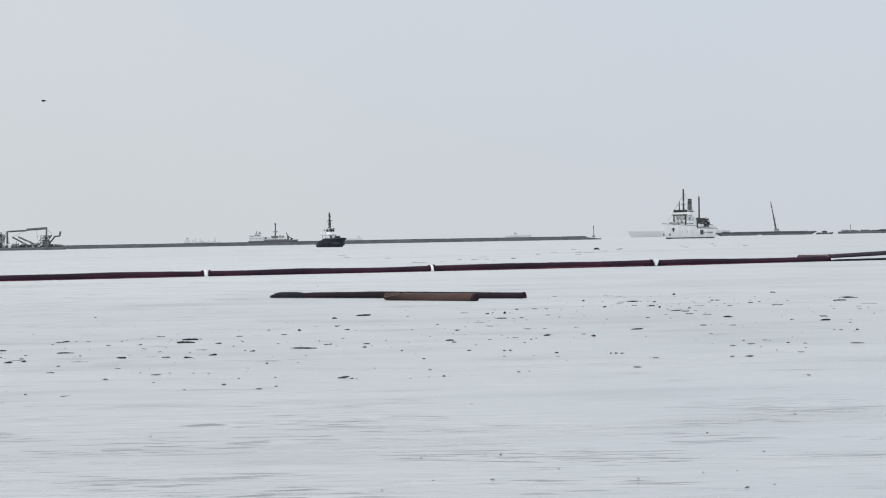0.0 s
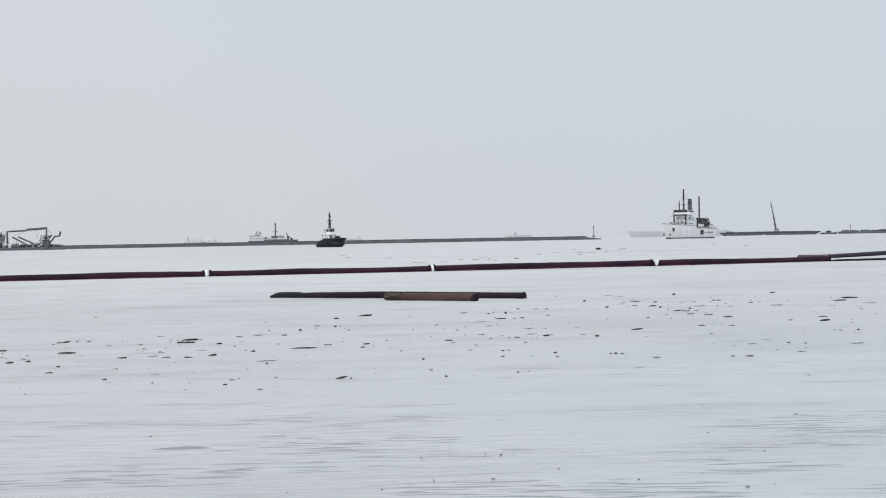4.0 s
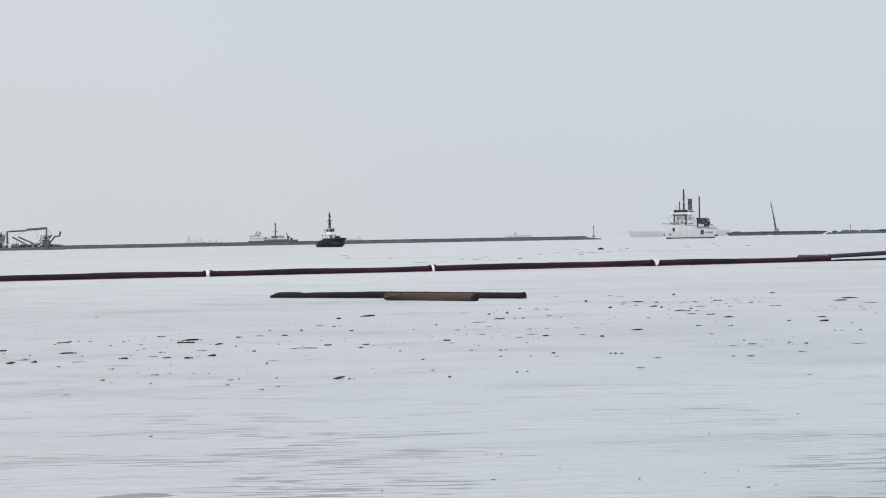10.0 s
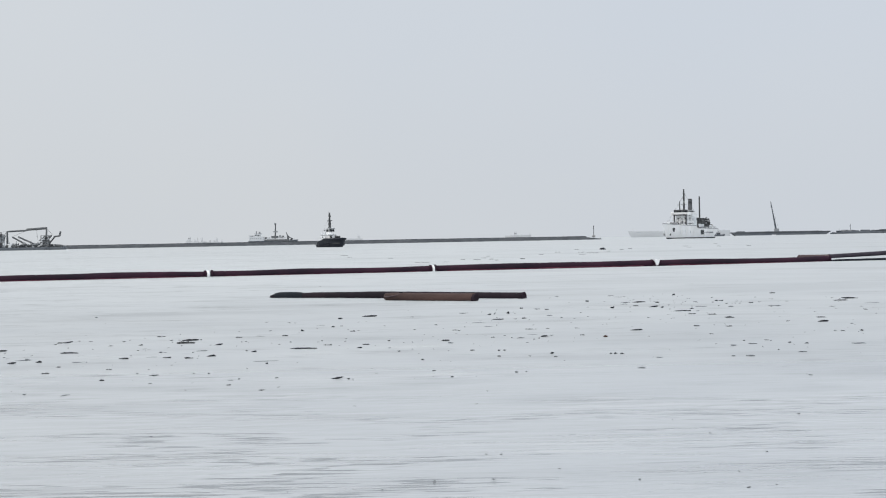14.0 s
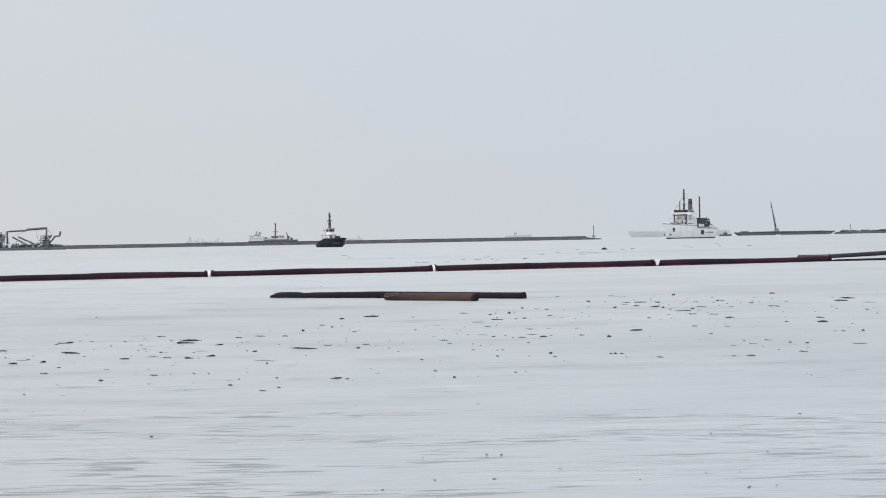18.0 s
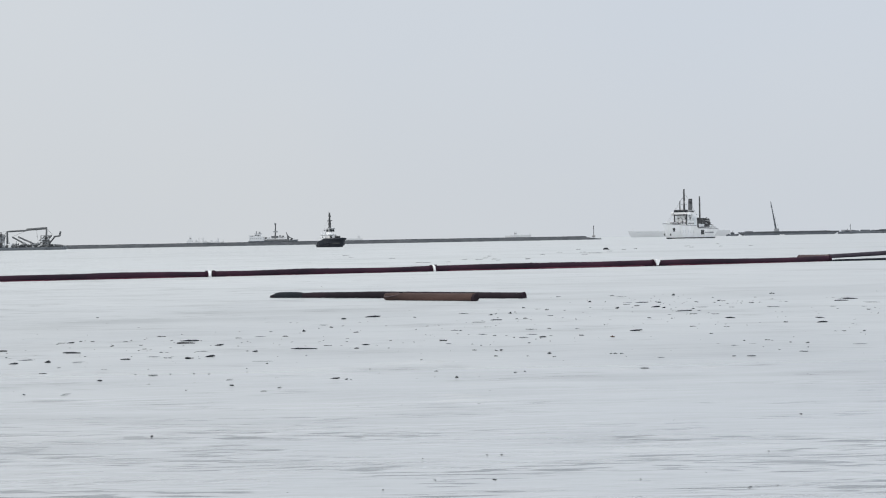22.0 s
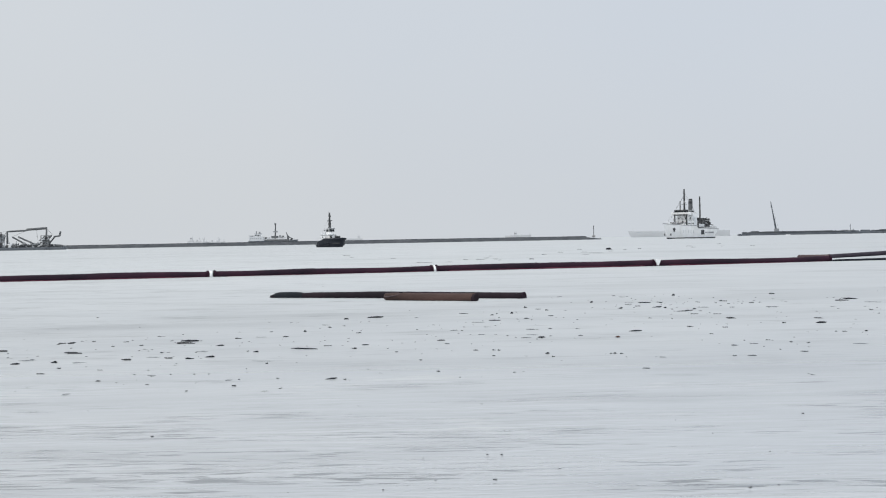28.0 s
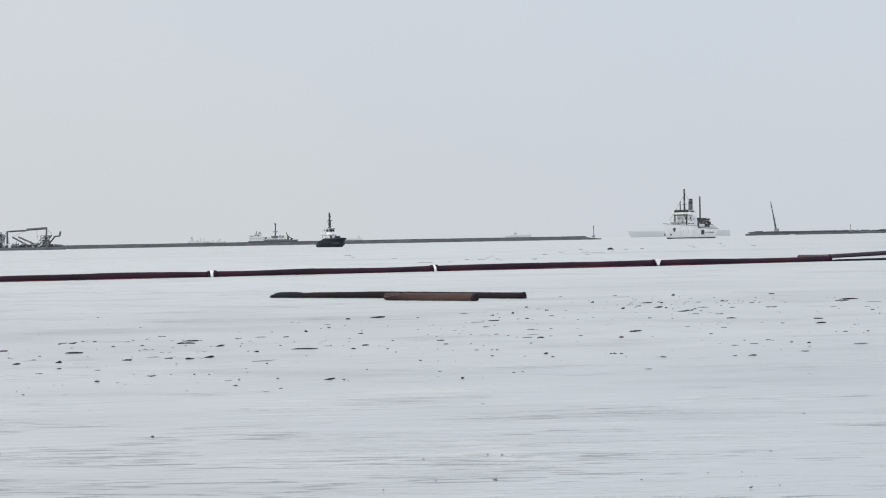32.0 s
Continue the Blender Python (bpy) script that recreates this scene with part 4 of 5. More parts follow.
tow_tug = small_boat(pose(391.15, 1690, 0), 17.5, 3.4, M_BARGE, "low dark tug ahead of a barge")
follower = small_boat(pose(236.39, 1550, 0), 12.0, 3.4, M_BARGE, "small dark boat following a barge")
launch = small_boat(pose(287.71, 1500, 0), 4.0, 1.3, M_WHITE, "little white open launch", False)


def crane_pontoon(m):
    t = thing("crane_pontoon", m, "crane pontoon with one tall raised lattice jib", "crane")
    part("pontoon", box(-9, 9, -6, 6, -0.5, 4.0, 0.3), M_BARGE, t)
    part("cab", box(-1.0, 5.5, -2.5, 2.5, 4.0, 9.0, 0.3), M_GREY, t)
    foot, tip = Vector((1.5, 0, 6.0)), Vector((-6.0, 0, 50.0))
    jib = part("jib", rod(foot + Vector((-0.9, -0.9, 0)), tip, 0.62, 0.45, 6), M_BARGE, t)
    part("jib_chord", rod(foot + Vector((0.9, -0.9, 0)), tip, 0.62, 0.45, 6), M_BARGE, jib)
    part("jib_chord", rod(foot + Vector((0, 0.9, 0)), tip, 0.62, 0.45, 6), M_BARGE, jib)
    for k in range(18):
        u, v = k / 18, (k + 1) / 18
        a = foot.lerp(tip, u) + Vector((-0.9 * (1 - u) * (-1) ** k, -0.9 * (1 - u), 0))
        b = foot.lerp(tip, v) + Vector((0.9 * (1 - v) * (-1) ** k, -0.9 * (1 - v), 0))
        part("lacing", rod(a, b, 0.24, n=5), M_BARGE, jib)
    part("hook_line", rod(tip, (-6.4, 0, 42.0), 0.1, n=5), M_DARK, jib)
    part("backstay", rod(tip, (5.0, 0, 9.0), 0.07, n=5), M_DARK, jib)
    return t


crane_pontoon(pose(502.59, 2500, 0))


def moored_barge(m, length, seed):
    rnd = random.Random(seed)
    t = thing("moored_barge", m, "low dark moored barge with deck gear", "barge", "moored barges")
    part("hull", box(-length / 2, length / 2, -5, 5, -0.5, 2.5, 0.4), M_BARGE, t)
    for k in range(5):
        x = rnd.uniform(-0.4, 0.4) * length
        w = rnd.uniform(1.5, 5)
        part("deck_load", box(x - w, x + w, -4, 4, 2.5, 2.5 + rnd.uniform(0.4, 1.9), 0.3), rnd.choice((M_BARGE, M_GREY, M_BARGE)), t)
    if seed == 20:
        pole = part("mast", rod((-4.4, 0, 2.5), (-4.4, 0, 10.4), 0.32, 0.2), M_BARGE, t)
        part("crossbar", rod((-5.2, 0, 8.8), (-3.6, 0, 8.8), 0.15, n=6), M_BARGE, pole)
    return t


for k, (x, L) in enumerate(((448.3, 34), (468.6, 22), (488.3, 25))):
    moored_barge(pose(x, 1800 + 9 * k, 0), L, 20 + k)


# ---- the bird ----
def seabird(m):
    t = thing("bird", m, "small dark bird flying low along the shore", "bird")
    pts = [(-0.13, 0, 0), (-0.08, 0, 0.005), (0, 0, 0.0), (0.08, 0, 0.01), (0.12, 0, 0.02), (0.15, 0, 0.015)]
    part("body", tube(pts, [0.014, 0.04, 0.06, 0.05, 0.034, 0.010], 10), M_FEATHER, t, smooth=True)
    for s in (-1, 1):
        bm = bmesh.new()
        outline = [(0.05, 0.02), (0.06, 0.12), (0.02, 0.27), (-0.03, 0.2), (-0.05, 0.1), (-0.05, 0.02)]
        top = [bm.verts.new((x, s * y, 0.02 + 0.15 * y)) for x, y in outline]
        low = [bm.verts.new((x, s * y, 0.008 + 0.15 * y)) for x, y in outline]
        bm.faces.new(top)
        bm.faces.new(low[::-1])
        for i in range(6):
            bm.faces.new((top[i], low[i], low[(i + 1) % 6], top[(i + 1) % 6]))
        bmesh.ops.recalc_face_normals(bm, faces=bm.faces)
        part("wing", bm, M_FEATHER, t)
    part("tail", box(-0.2, -0.11, -0.03, 0.03, -0.004, 0.004), M_FEATHER, t)
    part("beak", rod((0.15, 0, 0.015), (0.18, 0, 0.01), 0.006, 0.002, 6), M_DARK, t)
    return t


bird = seabird(pose(-24.2, 100, 10.5, 0, 0, 180))

# ---- what drifts on the water ----
drifting = []
luck = random.Random(31)


def adrift(ob, x0, y0, x1, y1, label, category):
    tagged(ob, label, category, "pieces adrift on the water")
    ob.matrix_basis = pose(x0, y0, 0, 0, 0, luck.uniform(-9, 9))
    drifting.append((ob, x0, y0, x1, y1, math.degrees(ob.matrix_basis.to_euler().z)))


def lump(bm, c, rx, ry, rz, rough):
    made = bmesh.ops.create_icosphere(bm, subdivisions=2, radius=1.0)
    for v in made["verts"]:
        v.co *= 1 + luck.uniform(-rough, rough)
        v.co = Vector((v.co.x * rx, v.co.y * ry, v.co.z * rz)) + Vector(c)


def stick(x0, y0, x1, y1, length, thick):
    """A bent waterlogged branch: knots, a broken stub or two and a strip of bark beside it."""
    n = 13
    bow, lean = luck.uniform(-0.06, 0.06) * length, luck.uniform(-0.6, 0.6) * thick
    pts, rad = [], []
    for k in range(n):
        u = k / (n - 1)
        pts.append(((u - 0.5) * length, bow * math.sin(math.pi * u) + luck.uniform(-0.01, 0.01) * length, thick * (0.14 + luck.uniform(-0.05, 0.06)) + lean * (u - 0.5)))
        rad.append(thick * 0.36 * (0.16 + 0.84 * math.sin(math.pi * (0.05 + 0.87 * u))) * luck.uniform(0.75, 1.15))
    bm = tube(pts, rad, 8)
    for k in luck.sample(range(2, 11), 2):
        p = Vector(pts[k])
        rod(p, p + Vector((luck.uniform(-0.14, 0.14) * length, luck.uniform(-0.06, 0.06) * length, thick * luck.uniform(0.1, 0.5))), thick * 0.2, thick * 0.08, 6, bm)
    for k in range(luck.randrange(1, 4)):
        lump(bm, (luck.uniform(-0.62, 0.62) * length, luck.uniform(-0.35, 0.35) * length, thick * 0.05), length * luck.uniform(0.02, 0.07), length * 0.05, thick * luck.uniform(0.1, 0.22), 0.25)
    adrift(part("driftwood", bm, M_WOOD, smooth=True), x0, y0, x1, y1, "dark waterlogged stick floating on the water", "driftwood")


def chunk(x0, y0, x1, y1, length, thick, mat=None):
    """An uneven lump with a knob and crumbs round it."""
    bm = bmesh.new()
    lump(bm, (0, 0, thick * 0.08), length * 0.42, length * 0.36, thick * 0.32, 0.25)
    lump(bm, (length * luck.uniform(-0.25, 0.25), 0, thick * 0.22), length * 0.24, length * 0.2, thick * 0.22, 0.3)
    lump(bm, (length * luck.choice((-0.5, 0.5)), 0.1 * length, thick * 0.05), length * 0.16, length * 0.2, thick * 0.14, 0.25)
    adrift(part("floating_chunk", bm, mat or M_WOOD), x0, y0, x1, y1, "small rust-brown chunk bobbing on the water" if mat else "small dark chunk bobbing on the water", "flotsam")


def weed(x0, y0, x1, y1, length, thick, mat=None):
    """A ragged clump of leaves and stalks, higher in some places than in others."""
    bm = bmesh.new()
    for k in range(9):
        x, y = (k / 8 - 0.5) * 0.9 * length, luck.uniform(-0.12, 0.12) * length
        lump(bm, (x, y, thick * luck.uniform(0.0, 0.10)), length * luck.uniform(0.08, 0.14), length * luck.uniform(0.14, 0.22), thick * luck.uniform(0.06, 0.36), 0.3)
    for k in range(3):
        x = luck.uniform(-0.4, 0.4) * length
        rod((x, 0, 0.0), (x + luck.uniform(-0.3, 0.3) * length, luck.uniform(-0.2, 0.2) * length, thick * luck.uniform(0.1, 0.55)), thick * 0.1, thick * 0.05, 5, bm)
    adrift(part("weed_clump", bm, mat or M_WEED), x0, y0, x1, y1, "small clump of pale grey floating weed" if mat else "small clump of dark floating weed", "weed")


def scrap(x0, y0, x1, y1, length):
    """A shred of leaf or bark: a few crumbs in a row, the long ones as thin as straw."""
    bm = bmesh.new()
    thick = min(0.03, 0.42 * length)
    if length > 0.11:
        pts = [((u - 0.5) * length, luck.uniform(-0.1, 0.1) * length, thick * luck.uniform(0.0, 0.12)) for u in (0, 0.2, 0.4, 0.6, 0.8, 1)]
        tube(pts, [thick * luck.uniform(0.08, 0.22) for _ in pts], 6, bm)
    for k in range(3):
        lump(bm, (luck.uniform(-0.2, 0.2) * length, luck.uniform(-0.5, 0.5) * length, thick * 0.04), length * luck.uniform(0.16, 0.3), length * luck.uniform(0.1, 0.3), thick * luck.uniform(0.12, 0.3), 0.35)
    adrift(part("leaf_scrap", bm, luck.choice((M_WEED, M_LEAF, M_LEAF, M_DRIFT))), x0, y0, x1, y1, "ragged scrap of leaf and bark adrift", "flotsam")


def reed(x0, y0, x1, y1, length, thick):
    clump = new("reeds")
    clump.empty_display_size = 0.1
    for k in range(3):
        o = luck.uniform(-0.2, 0.2) * length
        pts = [((u - 0.5) * length * luck.uniform(0.7, 1) + o, 0.06 * k + 0.04 * length * math.sin(4 * u + k), thick * 0.1) for u in (0, 0.25, 0.5, 0.75, 1)]
        part("stem", tube(pts, [thick * q * luck.uniform(0.6, 1.1) for q in (0.10, 0.17, 0.19, 0.15, 0.08)], 6), M_REED, clump, smooth=True)
    adrift(clump, x0, y0, x1, y1, "thin pale reed stems floating flat", "reeds")


weed(-7.16, 30.74, -7.06, 30.50, 0.13, 0.032)
stick(-7.08, 30.88, -6.84, 30.39, 0.15, 0.043)
stick(-6.34, 27.64, -6.19, 27.60, 0.30, 0.048)
stick(-7.66, 28.55, -7.63, 28.54, 0.18, 0.039)
stick(-6.77, 25.61, -6.56, 25.26, 0.15, 0.044)
reed(-6.74, 26.19, -6.55, 25.99, 0.27, 0.018)
chunk(-6.57, 25.79, -5.95, 25.49, 0.09, 0.062)
weed(-5.15, 26.30, -4.96, 25.77, 0.13, 0.054)
weed(-4.76, 24.03, -5.01, 23.82, 0.07, 0.025)
chunk(-4.55, 22.15, -4.59, 21.81, 0.07, 0.030)
weed(-5.52, 32.20, -5.50, 32.19, 0.14, 0.033)
stick(-4.75, 30.89, -4.68, 30.44, 0.32, 0.053)
weed(-4.69, 30.04, -4.65, 29.81, 0.29, 0.085)
stick(-4.06, 29.53, -3.93, 28.89, 0.16, 0.041)
chunk(-4.08, 26.15, -4.00, 25.81, 0.13, 0.045)
stick(-3.74, 26.57, -3.72, 26.08, 0.16, 0.046)
reed(-4.71, 26.44, -4.67, 26.27, 0.20, 0.018)
weed(-4.43, 26.24, -4.36, 26.06, 0.12, 0.027)
reed(-3.62, 32.00, -3.48, 31.25, 0.22, 0.022)
weed(-3.93, 31.72, -3.87, 31.01, 0.11, 0.033)
chunk(-3.18, 27.36, -3.09, 27.17, 0.08, 0.047)
reed(-2.66, 24.97, -2.73, 24.98, 0.36, 0.017)
chunk(-2.64, 24.50, -2.64, 24.50, 0.04, 0.034)
weed(-2.82, 21.02, -2.64, 20.77, 0.05, 0.029)
reed(-2.80, 21.68, -2.84, 21.58, 0.10, 0.015)
weed(-2.29, 20.28, -2.16, 19.87, 0.08, 0.021)
chunk(-5.78, 24.69, -5.66, 24.25, 0.06, 0.025)
weed(-5.61, 23.50, -5.72, 23.28, 0.10, 0.024)
reed(-4.57, 19.76, -4.60, 19.95, 0.09, 0.020)
reed(-5.72, 25.59, -5.63, 25.27, 0.19, 0.018)
stick(-2.38, 27.86, -2.35, 27.66, 0.46, 0.038)
stick(-1.34, 21.73, -1.51, 21.53, 0.16, 0.037)
chunk(-1.22, 21.61, -1.31, 21.41, 0.04, 0.022)
stick(-1.95, 39.61, -1.56, 38.37, 0.38, 0.068)
chunk(-2.56, 38.42, -2.22, 37.96, 0.11, 0.066)
weed(-2.28, 34.85, -2.40, 34.33, 0.07, 0.048)
chunk(-2.95, 33.56, -2.77, 32.98, 0.07, 0.069)
weed(-1.97, 33.45, -1.63, 32.05, 0.09, 0.046)
weed(-3.11, 32.02, -3.00, 31.28, 0.10, 0.044)
reed(-2.75, 35.01, -2.54, 35.53, 0.17, 0.024)
weed(-2.04, 28.80, -2.01, 28.40, 0.12, 0.030)
stick(-1.36, 28.76, -1.36, 28.37, 0.13, 0.030)
chunk(-1.35, 27.86, -1.52, 27.54, 0.08, 0.038)
weed(0.09, 29.30, -0.08, 29.35, 0.13, 0.050)
reed(0.16, 28.65, 0.02, 28.29, 0.10, 0.030)
stick(1.28, 36.99, 1.08, 36.08, 0.26, 0.038)
reed(0.92, 33.77, 0.85, 33.51, 0.17, 0.023)
chunk(1.45, 39.46, 1.64, 39.37, 0.07, 0.109)
chunk(1.03, 39.32, 1.13, 38.54, 0.08, 0.054)
chunk(1.73, 37.09, 1.83, 36.71, 0.10, 0.038)
chunk(1.87, 30.30, 1.71, 29.68, 0.13, 0.042)
chunk(0.95, 26.40, 0.76, 26.62, 0.05, 0.027)
chunk(1.05, 26.51, 0.84, 26.56, 0.05, 0.027)
chunk(1.74, 25.67, 1.57, 25.55, 0.06, 0.044)
weed(1.70, 24.82, 1.62, 24.84, 0.04, 0.034)
chunk(-0.02, 21.71, 0.22, 21.32, 0.04, 0.037)
weed(1.83, 41.51, 2.13, 42.71, 0.07, 0.057)
weed(2.58, 41.53, 2.53, 40.71, 0.09, 0.057)
reed(0.70, 31.02, 0.72, 30.78, 0.15, 0.021)
weed(0.80, 29.41, 0.97, 30.93, 0.06, 0.030)
reed(1.27, 29.78, 1.55, 29.70, 0.13, 0.021)
reed(1.59, 30.74, 1.61, 30.51, 0.19, 0.021)
weed(1.28, 29.78, 1.45, 29.73, 0.09, 0.031)
reed(0.74, 35.43, 0.70, 35.44, 0.37, 0.024)
chunk(6.93, 49.75, 6.83, 49.17, 0.09, 0.120)
chunk(3.90, 46.21, 4.06, 45.07, 0.08, 0.080)
chunk(4.07, 41.91, 4.43, 40.88, 0.09, 0.072)
weed(4.88, 49.83, 5.13, 49.70, 0.12, 0.052)
reed(5.08, 48.76, 5.24, 48.68, 0.20, 0.034)
stick(5.16, 45.19, 5.38, 44.07, 0.34, 0.047)
weed(4.90, 42.62, 4.95, 42.13, 0.12, 0.044)
stick(5.26, 42.09, 5.34, 41.17, 0.22, 0.058)
chunk(5.39, 41.33, 5.49, 40.85, 0.07, 0.071)
weed(5.67, 44.54, 5.79, 43.98, 0.08, 0.092)
stick(5.52, 39.32, 5.61, 38.89, 0.30, 0.041)
weed(5.69, 38.94, 5.83, 39.28, 0.16, 0.054)
chunk(6.00, 40.40, 6.07, 39.95, 0.08, 0.056)
weed(5.57, 37.52, 5.69, 37.47, 0.16, 0.052)
reed(6.42, 41.58, 6.39, 40.72, 0.23, 0.043)
weed(5.90, 37.11, 6.21, 37.34, 0.18, 0.038)
chunk(7.30, 44.98, 7.47, 44.38, 0.08, 0.062)
weed(7.43, 44.93, 7.56, 44.34, 0.11, 0.047)
weed(7.98, 43.07, 8.01, 43.05, 0.10, 0.060)
stick(6.16, 35.93, 6.13, 35.28, 0.21, 0.050)
reed(7.16, 41.26, 7.08, 40.41, 0.13, 0.043)
stick(7.80, 33.83, 7.46, 32.78, 0.22, 0.058)
stick(8.14, 35.43, 7.82, 34.58, 0.20, 0.037)
stick(11.09, 45.23, 10.87, 44.25, 0.47, 0.063)
stick(10.41, 43.48, 10.46, 43.45, 0.36, 0.060)
reed(10.68, 41.43, 11.00, 42.24, 0.40, 0.043)
reed(8.33, 41.43, 7.95, 40.27, 0.31, 0.043)
weed(9.98, 50.15, 9.71, 48.98, 0.14, 0.069)
stick(3.70, 31.79, 3.59, 31.07, 0.24, 0.044)
chunk(2.70, 29.87, 3.14, 29.30, 0.08, 0.062, M_CORK)
weed(2.56, 30.44, 2.47, 30.02, 0.08, 0.031)
chunk(2.54, 25.33, 2.54, 25.33, 0.04, 0.035)
chunk(2.62, 25.31, 2.60, 25.32, 0.05, 0.035)
chunk(2.71, 25.29, 2.70, 25.29, 0.05, 0.026)
reed(3.11, 24.22, 3.24, 24.34, 0.11, 0.025)
weed(5.14, 32.75, 4.77, 32.33, 0.11, 0.034)
weed(5.69, 32.56, 5.39, 31.86, 0.09, 0.034)
reed(6.66, 26.63, 6.68, 26.45, 0.26, 0.027)
weed(7.57, 30.32, 7.64, 29.82, 0.05, 0.052)
weed(7.21, 34.29, 6.75, 32.97, 0.07, 0.047)
reed(2.62, 22.53, 2.73, 22.26, 0.12, 0.023)
reed(4.62, 26.50, 4.68, 26.65, 0.11, 0.027)
weed(4.83, 29.91, 4.83, 29.91, 0.06, 0.031)
weed(5.41, 27.90, 5.46, 27.88, 0.07, 0.029)
chunk(5.63, 27.08, 5.72, 27.24, 0.05, 0.028)
chunk(5.86, 26.86, 5.96, 27.02, 0.06, 0.037)
weed(4.48, 36.31, 4.48, 35.98, 0.08, 0.038)
weed(9.69, 38.50, 9.87, 38.03, 0.09, 0.053)
chunk(21.13, 228.23, 22.60, 223.98, 0.86, 0.624)
weed(6.16, 144.50, 7.58, 137.17, 0.35, 0.148)
weed(24.79, 230.31, 26.93, 223.77, 0.39, 0.236)
reed(-2.21, 130.63, -1.80, 130.11, 0.36, 0.089)
reed(0.03, 130.96, 0.60, 130.21, 0.40, 0.090)
reed(2.69, 141.55, 3.29, 140.68, 0.48, 0.097)
weed(3.82, 143.89, 4.66, 142.63, 0.34, 0.098)
reed(13.60, 167.29, 14.35, 165.84, 0.69, 0.114)
reed(16.25, 182.26, 17.24, 180.11, 0.87, 0.125)
chunk(-2.77, 15.47, -2.75, 15.47, 0.03, 0.021)
chunk(4.48, 105.44, 6.11, 106.50, 0.22, 0.468)
chunk(11.10, 105.92, 11.18, 105.82, 0.18, 0.326)
chunk(0.32, 13.75, 0.34, 13.74, 0.02, 0.009)
chunk(0.45, 13.73, 0.46, 13.73, 0.02, 0.014)
weed(0.87, 12.83, 0.88, 12.83, 0.02, 0.009)
weed(-0.21, 13.60, -0.19, 13.56, 0.02, 0.009)

weed(18.55, 235.33, 19.45, 233.89, 0.58, 0.177, M_DRIFT)
weed(23.46, 221.14, 24.31, 219.78, 0.48, 0.166, M_DRIFT)
weed(15.60, 191.43, 16.34, 190.25, 0.73, 0.144, M_DRIFT)
weed(15.85, 183.00, 16.55, 181.88, 0.80, 0.137, M_DRIFT)
weed(19.49, 199.79, 20.26, 198.57, 0.65, 0.150, M_DRIFT)
weed(35.23, 239.61, 36.15, 238.14, 0.59, 0.180, M_DRIFT)
weed(38.37, 265.21, 39.38, 263.58, 0.87, 0.199, M_DRIFT)
weed(50.91, 313.47, 52.12, 311.54, 0.68, 0.235, M_DRIFT)
weed(41.49, 251.78, 42.45, 250.23, 0.48, 0.189, M_DRIFT)
weed(46.14, 252.33, 47.11, 250.78, 0.62, 0.189, M_DRIFT)
weed(-12.45, 202.76, -11.67, 201.51, 0.77, 0.152, M_DRIFT)
weed(-10.48, 180.69, -9.79, 179.58, 0.49, 0.136, M_DRIFT)
weed(-2.24, 130.74, -1.74, 129.94, 0.43, 0.098, M_DRIFT)
weed(-1.61, 129.93, -1.11, 129.13, 0.57, 0.097, M_DRIFT)
weed(1.46, 143.38, 2.01, 142.50, 0.35, 0.108, M_DRIFT)
weed(2.51, 141.86, 3.05, 140.99, 0.27, 0.106, M_DRIFT)
weed(3.49, 153.09, 4.08, 152.15, 0.38, 0.115, M_DRIFT)
weed(4.26, 166.92, 4.90, 165.89, 0.32, 0.125, M_DRIFT)
weed(4.15, 135.72, 4.68, 134.88, 0.30, 0.102, M_DRIFT)
weed(9.98, 174.23, 10.65, 173.16, 0.48, 0.131, M_DRIFT)
weed(13.22, 196.82, 13.98, 195.62, 0.64, 0.148, M_DRIFT)
weed(-5.44, 162.37, -4.81, 161.37, 0.44, 0.122, M_DRIFT)
scrap(-8.72, 41.35, -8.60, 41.09, 0.09)
scrap(-8.48, 35.95, -8.33, 35.67, 0.04)
scrap(-5.12, 30.97, -5.07, 30.74, 0.07)
scrap(-6.01, 30.83, -5.91, 30.57, 0.07)
scrap(-5.47, 29.64, -5.40, 29.44, 0.10)
scrap(-6.01, 29.64, -5.86, 29.31, 0.09)
scrap(-5.21, 28.54, -5.14, 28.32, 0.10)
scrap(-5.25, 28.22, -5.16, 27.97, 0.05)
scrap(-4.77, 27.60, -4.70, 27.38, 0.11)
scrap(-4.10, 27.89, -4.03, 27.44, 0.19)
scrap(-5.95, 26.97, -5.79, 26.75, 0.06)
scrap(-6.92, 27.29, -6.64, 27.07, 0.06)
scrap(-6.77, 26.52, -6.52, 26.29, 0.11)
scrap(-7.24, 26.98, -7.06, 26.77, 0.06)
scrap(-5.55, 25.59, -5.49, 25.29, 0.03)
scrap(-5.15, 26.97, -5.03, 26.57, 0.04)
scrap(-4.10, 25.11, -4.03, 24.83, 0.04)
scrap(-3.96, 26.59, -3.91, 26.19, 0.03)
scrap(-4.27, 23.19, -4.31, 22.90, 0.05)
scrap(-4.28, 23.93, -4.25, 23.65, 0.05)
scrap(-4.00, 22.86, -4.01, 22.58, 0.13)
scrap(-3.84, 23.06, -3.78, 22.80, 0.05)
scrap(-3.50, 22.98, -3.45, 22.73, 0.05)
scrap(-3.28, 22.92, -3.24, 22.70, 0.05)
scrap(-3.80, 21.48, -3.84, 21.20, 0.06)
scrap(-3.23, 20.41, -3.16, 20.16, 0.05)
scrap(-5.02, 21.50, -5.06, 21.37, 0.03)
scrap(-5.12, 20.14, -5.13, 20.07, 0.06)
scrap(-4.93, 24.87, -5.04, 24.59, 0.03)
scrap(-4.19, 29.50, -4.09, 28.92, 0.05)
scrap(-5.04, 66.13, -4.77, 65.64, 0.09)
scrap(-3.60, 33.85, -3.47, 33.18, 0.11)
